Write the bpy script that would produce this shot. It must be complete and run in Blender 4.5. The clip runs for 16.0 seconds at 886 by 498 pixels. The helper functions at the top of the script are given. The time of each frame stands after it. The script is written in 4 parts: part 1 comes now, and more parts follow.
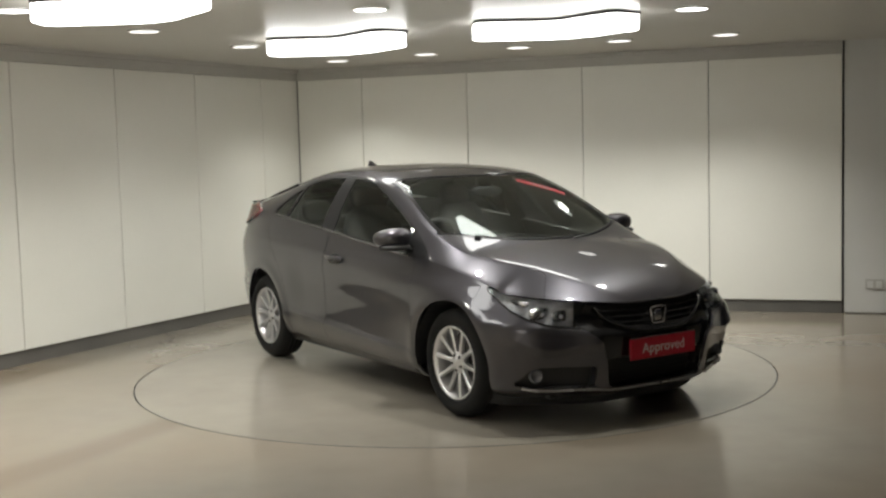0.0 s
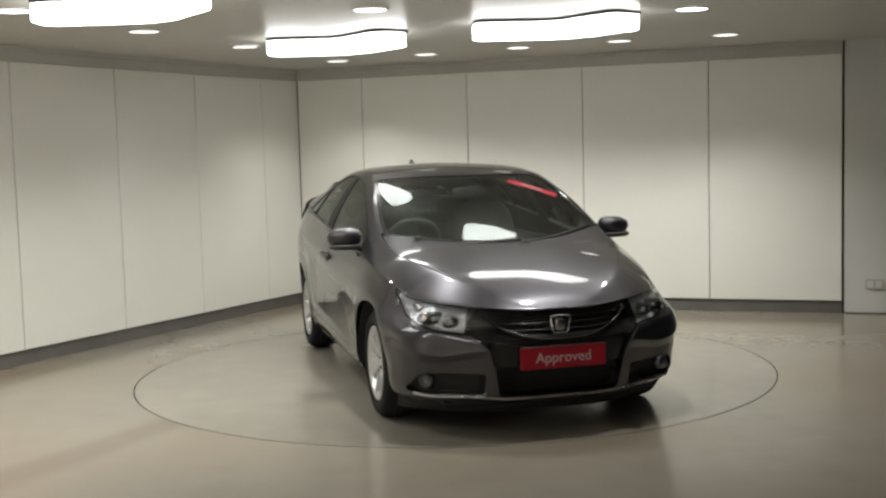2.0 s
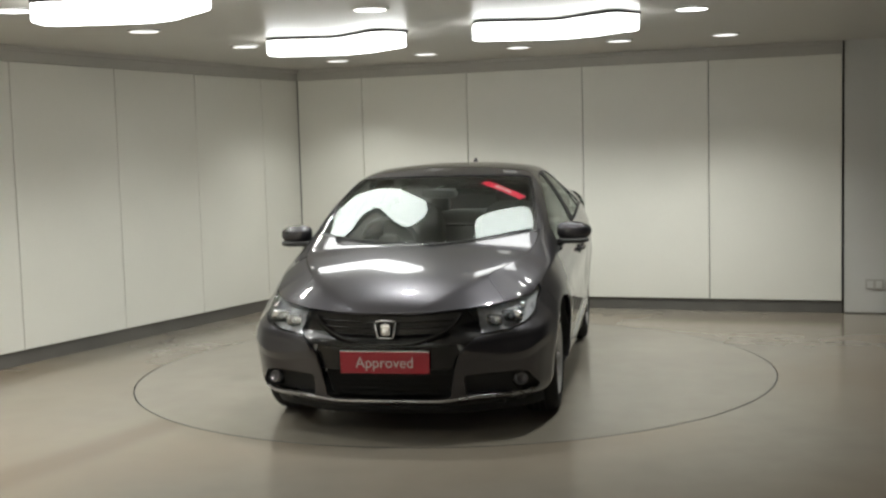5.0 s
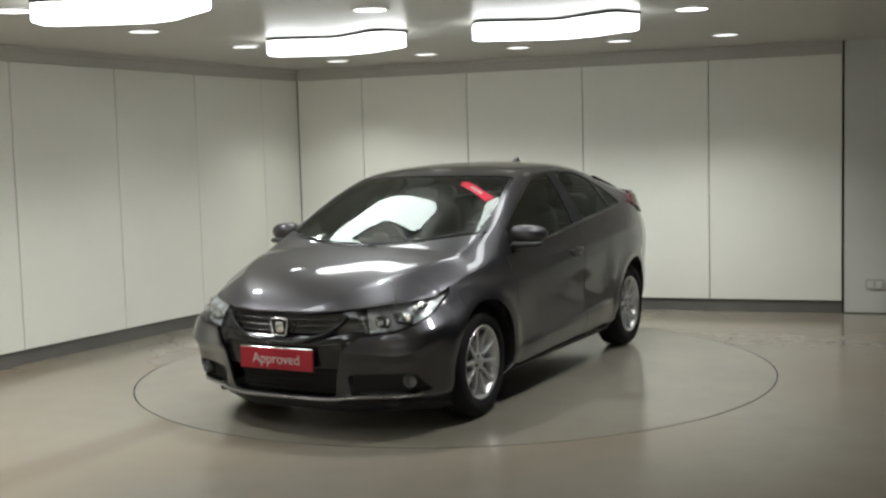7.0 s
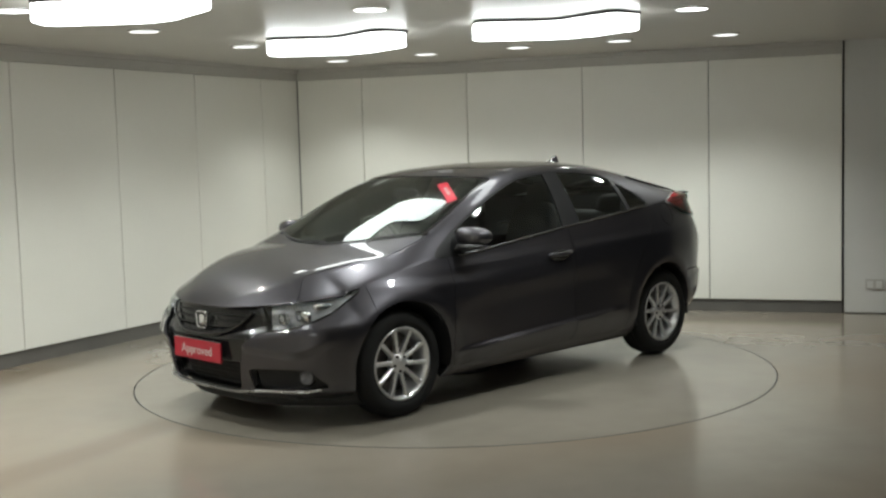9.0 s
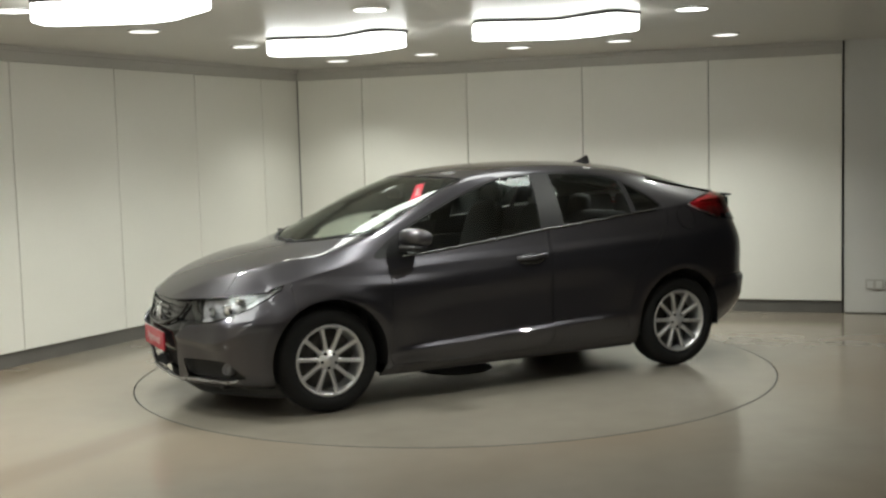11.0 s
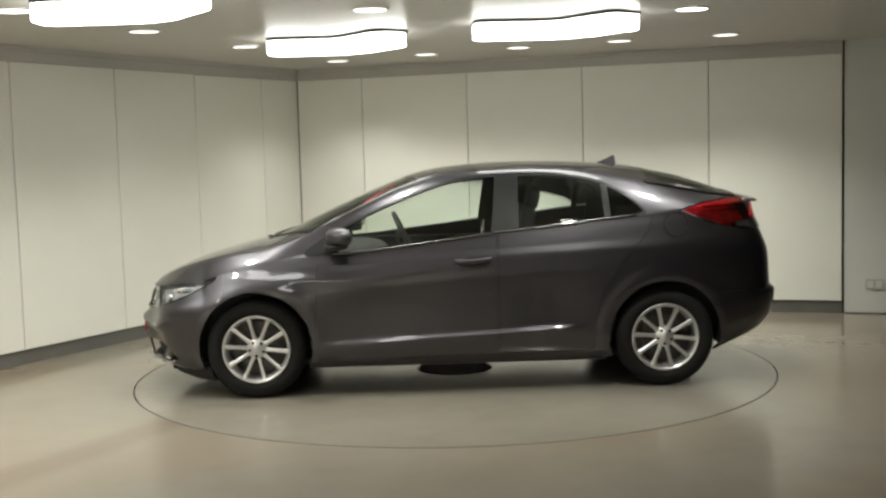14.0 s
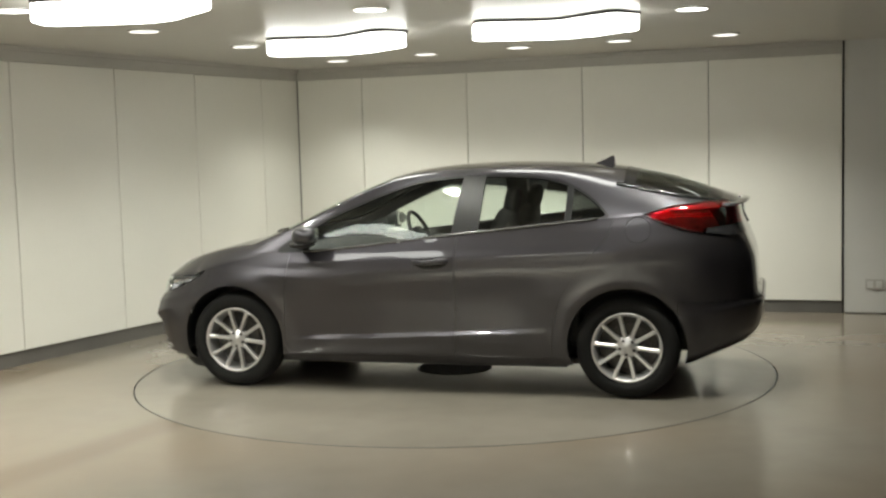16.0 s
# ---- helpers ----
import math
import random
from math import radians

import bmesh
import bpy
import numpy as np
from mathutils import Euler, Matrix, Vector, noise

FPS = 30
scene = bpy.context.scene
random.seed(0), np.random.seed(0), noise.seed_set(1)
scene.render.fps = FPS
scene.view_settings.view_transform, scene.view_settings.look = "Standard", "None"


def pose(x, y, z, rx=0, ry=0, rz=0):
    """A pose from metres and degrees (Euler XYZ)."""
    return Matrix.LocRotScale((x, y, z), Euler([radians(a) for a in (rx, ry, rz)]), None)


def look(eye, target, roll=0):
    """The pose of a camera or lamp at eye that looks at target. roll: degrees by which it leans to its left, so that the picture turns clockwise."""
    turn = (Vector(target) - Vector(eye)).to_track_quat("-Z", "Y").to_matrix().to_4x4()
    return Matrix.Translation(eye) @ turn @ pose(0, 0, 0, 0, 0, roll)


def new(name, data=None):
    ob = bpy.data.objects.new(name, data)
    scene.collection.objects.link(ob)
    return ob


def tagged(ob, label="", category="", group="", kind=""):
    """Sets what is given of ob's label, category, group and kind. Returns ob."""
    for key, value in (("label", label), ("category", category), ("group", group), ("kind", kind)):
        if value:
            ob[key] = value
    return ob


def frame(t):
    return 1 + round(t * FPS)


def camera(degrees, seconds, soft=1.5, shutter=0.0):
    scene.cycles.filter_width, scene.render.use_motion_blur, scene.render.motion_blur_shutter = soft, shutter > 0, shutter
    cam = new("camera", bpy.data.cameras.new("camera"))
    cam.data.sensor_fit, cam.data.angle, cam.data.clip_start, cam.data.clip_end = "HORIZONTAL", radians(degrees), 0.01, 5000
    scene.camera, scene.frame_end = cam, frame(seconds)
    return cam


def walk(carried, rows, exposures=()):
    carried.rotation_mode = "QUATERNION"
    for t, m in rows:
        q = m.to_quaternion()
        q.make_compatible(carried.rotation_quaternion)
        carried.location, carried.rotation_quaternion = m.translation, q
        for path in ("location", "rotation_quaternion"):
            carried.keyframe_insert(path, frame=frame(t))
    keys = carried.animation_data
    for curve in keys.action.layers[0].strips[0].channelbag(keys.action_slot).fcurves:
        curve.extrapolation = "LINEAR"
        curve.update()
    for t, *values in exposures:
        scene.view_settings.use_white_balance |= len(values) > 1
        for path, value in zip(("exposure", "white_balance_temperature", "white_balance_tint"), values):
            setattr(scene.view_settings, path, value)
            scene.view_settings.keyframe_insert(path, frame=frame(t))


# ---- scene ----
# ---- camera ----
EYE = Vector((0.0, 0.0, 1.5294))
AIM = EYE + Vector((0.0, 0.99639, -0.08493))
cam = camera(42.34, 16.0, soft=2.5)
walk(cam, [(0.0, look(EYE, AIM, -1.564)), (16.0, look(EYE, AIM, -1.564))],
     [(0.0, 0.24, 6450, 10), (1.5, 0.23, 6400, 10), (3.5, 0.10, 6400, 9), (7.0, 0.08, 6150, 7), (9.0, 0.18, 6150, 6), (12.5, 0.28, 6550, 6), (16.0, 0.37, 6600, 6)])

# ---- world and light ----
world = bpy.data.worlds.new("hall_dark")
world.use_nodes = True
world.node_tree.nodes["Background"].inputs[0].default_value = (0.45, 0.5, 0.6, 1)
world.node_tree.nodes["Background"].inputs[1].default_value = 0.02
scene.world = world
BOX_GLOW = 6.5
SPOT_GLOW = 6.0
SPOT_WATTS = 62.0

# ---- materials ----


def node_material(name, base, rough=0.5, metal=0.0, vary=0.12, scale=3.0, fine=60.0, bump=0.05, second=None, coat=0.0, spec=0.5, fine_share=0.35, rough_vary=0.08, spread=0.18, detail=5.0, coat_rough=0.04, coat_ior=1.5):
    """A surface with variation at two scales, in metres of the object's own space."""
    m = bpy.data.materials.new(name)
    m.use_nodes = True
    nt = m.node_tree
    b = nt.nodes["Principled BSDF"]
    b.inputs["Metallic"].default_value = metal
    b.inputs["Coat Weight"].default_value = coat
    b.inputs["Coat Roughness"].default_value = coat_rough
    b.inputs["Coat IOR"].default_value = coat_ior
    b.inputs["Specular IOR Level"].default_value = spec
    co = nt.nodes.new("ShaderNodeTexCoord")
    big = nt.nodes.new("ShaderNodeTexNoise")
    big.inputs["Scale"].default_value = scale
    big.inputs["Detail"].default_value = detail
    small = nt.nodes.new("ShaderNodeTexNoise")
    small.inputs["Scale"].default_value = fine
    small.inputs["Detail"].default_value = min(3.0, detail)
    shift = nt.nodes.new("ShaderNodeVectorMath")
    shift.inputs[1].default_value = (3.1, 1.7, 0.37)
    nt.links.new(co.outputs["Object"], shift.inputs[0])
    for n in (big, small):
        nt.links.new(shift.outputs[0], n.inputs["Vector"])
    mixer = nt.nodes.new("ShaderNodeMix")
    mixer.data_type = "FLOAT"
    mixer.inputs[0].default_value = fine_share
    nt.links.new(big.outputs["Fac"], mixer.inputs[2])
    nt.links.new(small.outputs["Fac"], mixer.inputs[3])
    ramp = nt.nodes.new("ShaderNodeValToRGB")
    lo = [c * (1 - vary) for c in base]
    hi = list(second) if second else [min(1, c * (1 + vary)) for c in base]
    ramp.color_ramp.elements[0].position, ramp.color_ramp.elements[1].position = 0.5 - spread, 0.5 + spread
    ramp.color_ramp.elements[0].color = (*lo, 1)
    ramp.color_ramp.elements[1].color = (*hi, 1)
    nt.links.new(mixer.outputs[0], ramp.inputs[0])
    nt.links.new(ramp.outputs[0], b.inputs["Base Color"])
    rr = nt.nodes.new("ShaderNodeMapRange")
    rr.inputs["To Min"].default_value = max(0.0, rough - rough_vary)
    rr.inputs["To Max"].default_value = min(1.0, rough + rough_vary)
    nt.links.new(big.outputs["Fac"], rr.inputs["Value"])
    nt.links.new(rr.outputs[0], b.inputs["Roughness"])
    if bump:
        bp = nt.nodes.new("ShaderNodeBump")
        bp.inputs["Strength"].default_value = bump
        bp.inputs["Distance"].default_value = 0.004
        nt.links.new(small.outputs["Fac"], bp.inputs["Height"])
        nt.links.new(bp.outputs[0], b.inputs["Normal"])
    return m


def glow_material(name, colour, strength):
    m = bpy.data.materials.new(name)
    m.use_nodes = True
    b = m.node_tree.nodes["Principled BSDF"]
    b.inputs["Base Color"].default_value = (0.85, 0.85, 0.83, 1)
    b.inputs["Emission Color"].default_value = (*colour, 1)
    b.inputs["Emission Strength"].default_value = strength
    return m


def glass_material(name, tint, rough=0.0):
    """Thin car glass: a tinted see-through sheet with a mirror-like coat."""
    m = bpy.data.materials.new(name)
    m.use_nodes = True
    nt = m.node_tree
    nt.nodes.remove(nt.nodes["Principled BSDF"])
    out = nt.nodes["Material Output"]
    clear = nt.nodes.new("ShaderNodeBsdfTransparent")
    clear.inputs[0].default_value = (*tint, 1)
    gloss = nt.nodes.new("ShaderNodeBsdfGlossy")
    gloss.inputs["Roughness"].default_value = rough
    gloss.inputs["Color"].default_value = (0.93, 1.0, 0.96, 1)
    fres = nt.nodes.new("ShaderNodeFresnel")
    fres.inputs["IOR"].default_value = 1.62
    mx = nt.nodes.new("ShaderNodeMixShader")
    nt.links.new(fres.outputs[0], mx.inputs[0])
    nt.links.new(clear.outputs[0], mx.inputs[1])
    nt.links.new(gloss.outputs[0], mx.inputs[2])
    nt.links.new(mx.outputs[0], out.inputs["Surface"])
    return m


M_FLOOR = node_material("floor_coating", (0.255, 0.233, 0.195), rough=0.17, vary=0.15, scale=0.9, fine=5.0, bump=0.0, second=(0.290, 0.266, 0.225), fine_share=0.35, rough_vary=0.07, spread=0.30, detail=3.0)


def stain_floor(m):
    """Adds brown patches, scuffs and the dull track where cars drive on to the turntable."""
    nt = m.node_tree
    b = nt.nodes["Principled BSDF"]
    base = b.inputs["Base Color"].links[0].from_socket
    co = nt.nodes.new("ShaderNodeNewGeometry")
    blot = nt.nodes.new("ShaderNodeTexNoise")
    blot.inputs["Scale"].default_value, blot.inputs["Detail"].default_value, blot.inputs["Distortion"].default_value = 0.45, 1.0, 0.0
    nt.links.new(co.outputs["Position"], blot.inputs["Vector"])
    r1 = nt.nodes.new("ShaderNodeMapRange")
    r1.inputs["From Min"].default_value, r1.inputs["From Max"].default_value, r1.inputs["To Max"].default_value = 0.40, 0.66, 0.85
    nt.links.new(blot.outputs["Fac"], r1.inputs["Value"])
    mix1 = nt.nodes.new("ShaderNodeMix")
    mix1.data_type = "RGBA"
    mix1.inputs["B"].default_value = (0.245, 0.196, 0.144, 1)
    nt.links.new(r1.outputs[0], mix1.inputs["Factor"])
    nt.links.new(base, mix1.inputs["A"])
    dot = nt.nodes.new("ShaderNodeVectorMath")
    dot.operation = "DOT_PRODUCT"
    dot.inputs[1].default_value = TRACK_N
    nt.links.new(co.outputs["Position"], dot.inputs[0])
    wob = nt.nodes.new("ShaderNodeMath")
    wob.operation = "MULTIPLY_ADD"
    wob.inputs[1].default_value = 0.5
    nt.links.new(blot.outputs["Fac"], wob.inputs[0])
    nt.links.new(dot.outputs["Value"], wob.inputs[2])
    off = nt.nodes.new("ShaderNodeMath")
    off.operation = "SUBTRACT"
    off.inputs[1].default_value = TRACK_D + 0.25
    nt.links.new(wob.outputs[0], off.inputs[0])
    ab = nt.nodes.new("ShaderNodeMath")
    ab.operation = "ABSOLUTE"
    nt.links.new(off.outputs[0], ab.inputs[0])
    r2 = nt.nodes.new("ShaderNodeMapRange")
    r2.interpolation_type = "SMOOTHSTEP"
    r2.inputs["From Min"].default_value, r2.inputs["From Max"].default_value = 0.04, 0.22
    r2.inputs["To Min"].default_value, r2.inputs["To Max"].default_value = 0.42, 0.0
    nt.links.new(ab.outputs[0], r2.inputs["Value"])
    mix2 = nt.nodes.new("ShaderNodeMix")
    mix2.data_type = "RGBA"
    mix2.inputs["B"].default_value = (0.16, 0.125, 0.095, 1)
    nt.links.new(r2.outputs[0], mix2.inputs["Factor"])
    nt.links.new(mix1.outputs["Result"], mix2.inputs["A"])
    nt.links.new(mix2.outputs["Result"], b.inputs["Base Color"])


TRACK_N, TRACK_D = (0.92, -0.392, 0.0), -4.06
M_FLOOR_OUT = M_FLOOR.copy()
M_FLOOR_OUT.name = "floor_coating_tracked"
stain_floor(M_FLOOR_OUT)
M_PANEL = node_material("panel_laminate", (0.84, 0.835, 0.78), rough=0.42, vary=0.03, scale=1.2, fine=140, bump=0.03)
M_WALL = node_material("painted_wall", (0.68, 0.68, 0.66), rough=0.6, vary=0.05, scale=1.0, fine=120, bump=0.05)
M_CEIL = node_material("ceiling_paint", (0.58, 0.56, 0.52), rough=0.34, vary=0.05, scale=0.8, fine=90, bump=0.02)
M_CORNICE = node_material("cornice_paint", (0.50, 0.49, 0.46), rough=0.6, vary=0.05, scale=2, fine=90)
M_SKIRT = node_material("skirting_vinyl", (0.13, 0.125, 0.115), rough=0.45, vary=0.15, scale=4, fine=80)
# near-black blue stands in for the dim bluish hall reflected in the car
M_HALL_SHADE = node_material("unlit_hall_wall", (0.060, 0.064, 0.105), rough=0.7, vary=0.1, scale=0.8, fine=60)
M_SEAM = node_material("seam_backing", (0.17, 0.165, 0.155), rough=0.8, vary=0.1)
M_PIT = node_material("pit_black", (0.02, 0.02, 0.02), rough=0.8)
M_STEEL_EDGE = node_material("edge_steel", (0.08, 0.078, 0.074), rough=0.6, metal=0.3)
M_DIFFUSER = glow_material("diffuser_glow", (1.0, 0.99, 0.95), BOX_GLOW)
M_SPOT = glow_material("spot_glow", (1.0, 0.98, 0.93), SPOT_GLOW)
M_SPOT_DIM = glow_material("spot_glow_soft", (1.0, 0.98, 0.93), 1.6)
M_HOUSING = node_material("fixture_housing", (0.05, 0.05, 0.05), rough=0.5)
M_TRIM_WHITE = node_material("white_trim", (0.75, 0.74, 0.72), rough=0.35, vary=0.04)
M_CHROME = node_material("chrome", (0.75, 0.75, 0.77), rough=0.12, metal=1.0, vary=0.03, bump=0.0, rough_vary=0.04)

# ---- mesh helpers ----


def mesh_object(name, bm, material=None, parent=None, label="", smooth=False):
    me = bpy.data.meshes.new(name)
    bm.to_mesh(me)
    bm.free()
    if smooth:
        me.shade_smooth()
    ob = new(name, me)
    if material:
        me.materials.append(material)
    if parent:
        ob.parent = parent
    if label:
        tagged(ob, label)
    return ob


def part(name, bm, material, parent, label="", smooth=False):
    return mesh_object(name, bm, material, parent, label, smooth)


def box_bm(lo, hi, bevel=0.0, segments=2, bm=None):
    own = bm is None
    bm = bm or bmesh.new()
    r = bmesh.ops.create_cube(bm, size=1.0)
    c = [(a + b) / 2 for a, b in zip(lo, hi)]
    s = [abs(b - a) for a, b in zip(lo, hi)]
    for v in r["verts"]:
        v.co = Vector([c[i] + v.co[i] * s[i] for i in range(3)])
    if bevel and own:
        bmesh.ops.bevel(bm, geom=list(bm.edges), offset=bevel, segments=segments, affect="EDGES", profile=0.5)
    return bm


def prism_bm(outline, z0, z1, bevel=0.0):
    """An upright prism over a closed outline of (x, y)."""
    bm = bmesh.new()
    low = [bm.verts.new((x, y, z0)) for x, y in outline]
    high = [bm.verts.new((x, y, z1)) for x, y in outline]
    n = len(outline)
    bm.faces.new(low[::-1])
    bm.faces.new(high)
    for i in range(n):
        j = (i + 1) % n
        bm.faces.new((low[i], low[j], high[j], high[i]))
    bmesh.ops.recalc_face_normals(bm, faces=bm.faces)
    if bevel:
        edges = [e for e in bm.edges if abs(e.verts[0].co.z - e.verts[1].co.z) < 1e-6 and abs(e.verts[0].co.z - min(z0, z1)) < 1e-6]
        bmesh.ops.bevel(bm, geom=edges, offset=bevel, segments=3, affect="EDGES", profile=0.5)
    return bm


def lathe_bm(profile, segments=48, axis="z"):
    """Turn a profile of (radius, height) round an axis."""
    bm = bmesh.new()
    rings = []
    for r, h in profile:
        ring = []
        for k in range(segments):
            a = 2 * math.pi * k / segments
            c, s = r * math.cos(a), r * math.sin(a)
            ring.append(bm.verts.new((c, s, h) if axis == "z" else (c, h, s)))
        rings.append(ring)
    for a, b in zip(rings, rings[1:]):
        for k in range(segments):
            j = (k + 1) % segments
            bm.faces.new((a[k], a[j], b[j], b[k]))
    bmesh.ops.remove_doubles(bm, verts=bm.verts, dist=1e-5)
    bmesh.ops.recalc_face_normals(bm, faces=bm.faces)
    return bm


# ---- structure ----
TABLE = Vector((0.0596, 8.0195, 0.0))
TABLE_R = 2.2
CORNER = Vector((-1.46, 11.85, 0.0))
LEFT_END = Vector((-3.32, 8.41, 0.0))
BACK_END = Vector((3.5316, 10.080, 0.0))
CEIL_Z, PANEL_TOP, SKIRT_TOP = 2.40, 2.285, 0.112
left_dir = (LEFT_END - CORNER).normalized()
back_dir = (BACK_END - CORNER).normalized()
left_in = Vector((-left_dir.y, left_dir.x, 0))
left_in = left_in if left_in.dot(TABLE - CORNER) > 0 else -left_in
back_in = Vector((-back_dir.y, back_dir.x, 0))
back_in = back_in if back_in.dot(TABLE - CORNER) > 0 else -back_in


def mat_run(origin, along, inward):
    m = Matrix.Identity(4)
    for i in range(3):
        m[i][0], m[i][1], m[i][2], m[i][3] = along[i], inward[i], (0, 0, 1)[i], origin[i]
    return m


def circle_outline(c, r, n):
    return [(c.x + r * math.cos(2 * math.pi * k / n), c.y + r * math.sin(2 * math.pi * k / n)) for k in range(n)]


def floor_with_pit():
    bm = bmesh.new()
    n = 160
    inner = [bm.verts.new((x, y, 0)) for x, y in circle_outline(TABLE, TABLE_R + 0.004, n)]
    lip = [bm.verts.new((x, y, -0.05)) for x, y in circle_outline(TABLE, TABLE_R + 0.004, n)]
    lo, hi = (-9.0, -6.0), (10.0, 14.0)
    outer = []
    for k in range(n):
        a = 2 * math.pi * k / n
        d = Vector((math.cos(a), math.sin(a)))
        ts = []
        for i in (0, 1):
            if abs(d[i]) > 1e-9:
                ts.append(((hi[i] if d[i] > 0 else lo[i]) - TABLE[i]) / d[i])
        t = min(ts)
        outer.append(bm.verts.new((TABLE.x + d.x * t, TABLE.y + d.y * t, 0)))
    corners = [bm.verts.new((x, y, 0)) for x, y in ((hi[0], hi[1]), (lo[0], hi[1]), (lo[0], lo[1]), (hi[0], lo[1]))]
    for k in range(n):
        j = (k + 1) % n
        a, b = outer[k], outer[j]
        extra = [c for c in corners if (abs(c.co.x - a.co.x) < 1e-4 and abs(c.co.y - b.co.y) < 1e-4) or (abs(c.co.y - a.co.y) < 1e-4 and abs(c.co.x - b.co.x) < 1e-4)]
        extra = extra if abs(a.co.x - b.co.x) > 1e-4 and abs(a.co.y - b.co.y) > 1e-4 else []
        bm.faces.new([inner[k], a, *extra[:1], b, inner[j]])
        bm.faces.new((inner[k], inner[j], lip[j], lip[k]))
    bmesh.ops.recalc_face_normals(bm, faces=bm.faces)
    ob = mesh_object("floor", bm, M_FLOOR_OUT)
    return tagged(ob, "worn beige-grey coated concrete showroom floor with scuffs", "floor", kind="structure")


floor_with_pit()
pit = mesh_object("turntable_pit", prism_bm(circle_outline(TABLE, TABLE_R + 0.05, 96), -0.12, -0.06), M_PIT)
tagged(pit, "dark pit under the turntable's edge", "pit", kind="structure")

turntable = new("turntable")
turntable.matrix_basis = Matrix.Translation(TABLE)
tagged(turntable, "round beige-grey turntable flush with the floor", "turntable")
part("deck", lathe_bm([(0.0, 0.0), (TABLE_R - 0.0085, 0.0), (TABLE_R - 0.0085, -0.03), (0.0, -0.03)], 160), M_FLOOR, turntable)
part("hub_cover", lathe_bm([(0.0, 0.006), (0.255, 0.006), (0.265, 0.003), (0.265, -0.001), (0.0, -0.001)], 64), M_PIT, turntable, "flat black round cover over the turntable's hub")
part("edge_ring", lathe_bm([(TABLE_R - 0.0080, 0.0005), (TABLE_R - 0.001, 0.0005), (TABLE_R - 0.001, -0.05), (TABLE_R - 0.0080, -0.05)], 160), M_STEEL_EDGE, turntable, "thin dark steel edge ring")


def wall_run(name, origin, along, inward, length, seams, label):
    wall = mesh_object(name, box_bm((-0.1 if name == "wall_left" else 0.0, -0.15, 0), (length, -0.012, CEIL_Z)), M_SEAM)
    wall.matrix_basis = mat_run(origin, along, inward)
    tagged(wall, label, "wall", kind="structure")
    edges = [0.0] + seams + [length]
    for a, b in zip(edges, edges[1:]):
        part("panel", box_bm((a + (0.014 if a == 0 else 0.004), -0.0115, SKIRT_TOP + 0.002), (b - 0.004, 0.018, PANEL_TOP), 0.002, 1), M_PANEL, wall)
    sk = mesh_object("baseboard", box_bm((0.0, -0.0118, 0.0), (length, 0.0, SKIRT_TOP), 0.001, 1), M_SKIRT)
    sk.matrix_basis = mat_run(origin, along, inward)
    tagged(sk, "dark grey vinyl baseboard under the wall panels", "baseboard", kind="structure")
    bm = box_bm((0.0, -0.0118, PANEL_TOP + 0.0015), (length, 0.030, CEIL_Z - 0.035))
    box_bm((0.0, -0.0118, CEIL_Z - 0.0345), (length, 0.075, CEIL_Z - 0.002), bm=bm)
    tr = mesh_object("trim", bm, M_CORNICE)
    tr.matrix_basis = mat_run(origin, along, inward)
    tagged(tr, "grey stepped cornice between panels and ceiling", "cornice", kind="structure")
    return wall


wall_run("wall_left", CORNER, left_dir, left_in, 15.1, [0.61, 1.60, 2.60, 3.68, 4.75, 5.8, 6.9, 8.0, 9.1, 10.2, 11.3], "white laminate panelled wall with dark seams")
back_len = (BACK_END - CORNER).length
wall_run("wall_back", CORNER, back_dir, back_in, back_len, [0.735, 1.844, 2.985, 4.147], "white laminate panelled wall with dark seams")

strip = mesh_object("trim", box_bm((0.012, 0.0185, SKIRT_TOP), (0.024, 0.026, PANEL_TOP)), M_SEAM)
strip.matrix_basis = mat_run(CORNER, back_dir, back_in)
tagged(strip, "thin dark joint strip in the corner of the panelled walls", "corner strip", kind="structure")
side = mesh_object("wall_side", box_bm((back_len + 0.016, -0.2, 0.010), (back_len + 1.6, -0.006, CEIL_Z)), M_WALL)
side.matrix_basis = mat_run(CORNER, back_dir, back_in)
tagged(side, "plain grey painted wall beside the panels", "wall", kind="structure")
# out of view: the wall goes on in a dark colour for missing light
side = mesh_object("wall_side_far", box_bm((back_len + 1.602, -0.2, 0.010), (back_len + 7.2, -0.006, CEIL_Z)), M_HALL_SHADE)
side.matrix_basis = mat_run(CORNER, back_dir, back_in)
tagged(side, "unseen added wall, coloured dark for the unlit hall beyond", "wall", kind="structure")
gap = mesh_object("wall_gap", box_bm((back_len + 0.0005, -0.2, 0.0), (back_len + 0.0155, -0.03, CEIL_Z)), M_PIT)
gap.matrix_basis = mat_run(CORNER, back_dir, back_in)
tagged(gap, "dark shadow gap beside the panelled wall", "wall gap", kind="structure")

socket = new("wall_socket")
socket.matrix_basis = mat_run(CORNER, back_dir, back_in) @ Matrix.Translation((back_len + 0.27, -0.005, 0.262))
tagged(socket, "grey double power socket low on the plain wall", "socket")
part("face_plate", box_bm((-0.075, -0.0005, -0.045), (0.075, 0.012, 0.045), 0.004, 2), M_CORNICE, socket)
for dx in (-0.037, 0.037):
    part("outlet", box_bm((dx - 0.026, 0.0125, -0.03), (dx + 0.026, 0.0145, 0.03), 0.0008, 1), M_WALL, socket)

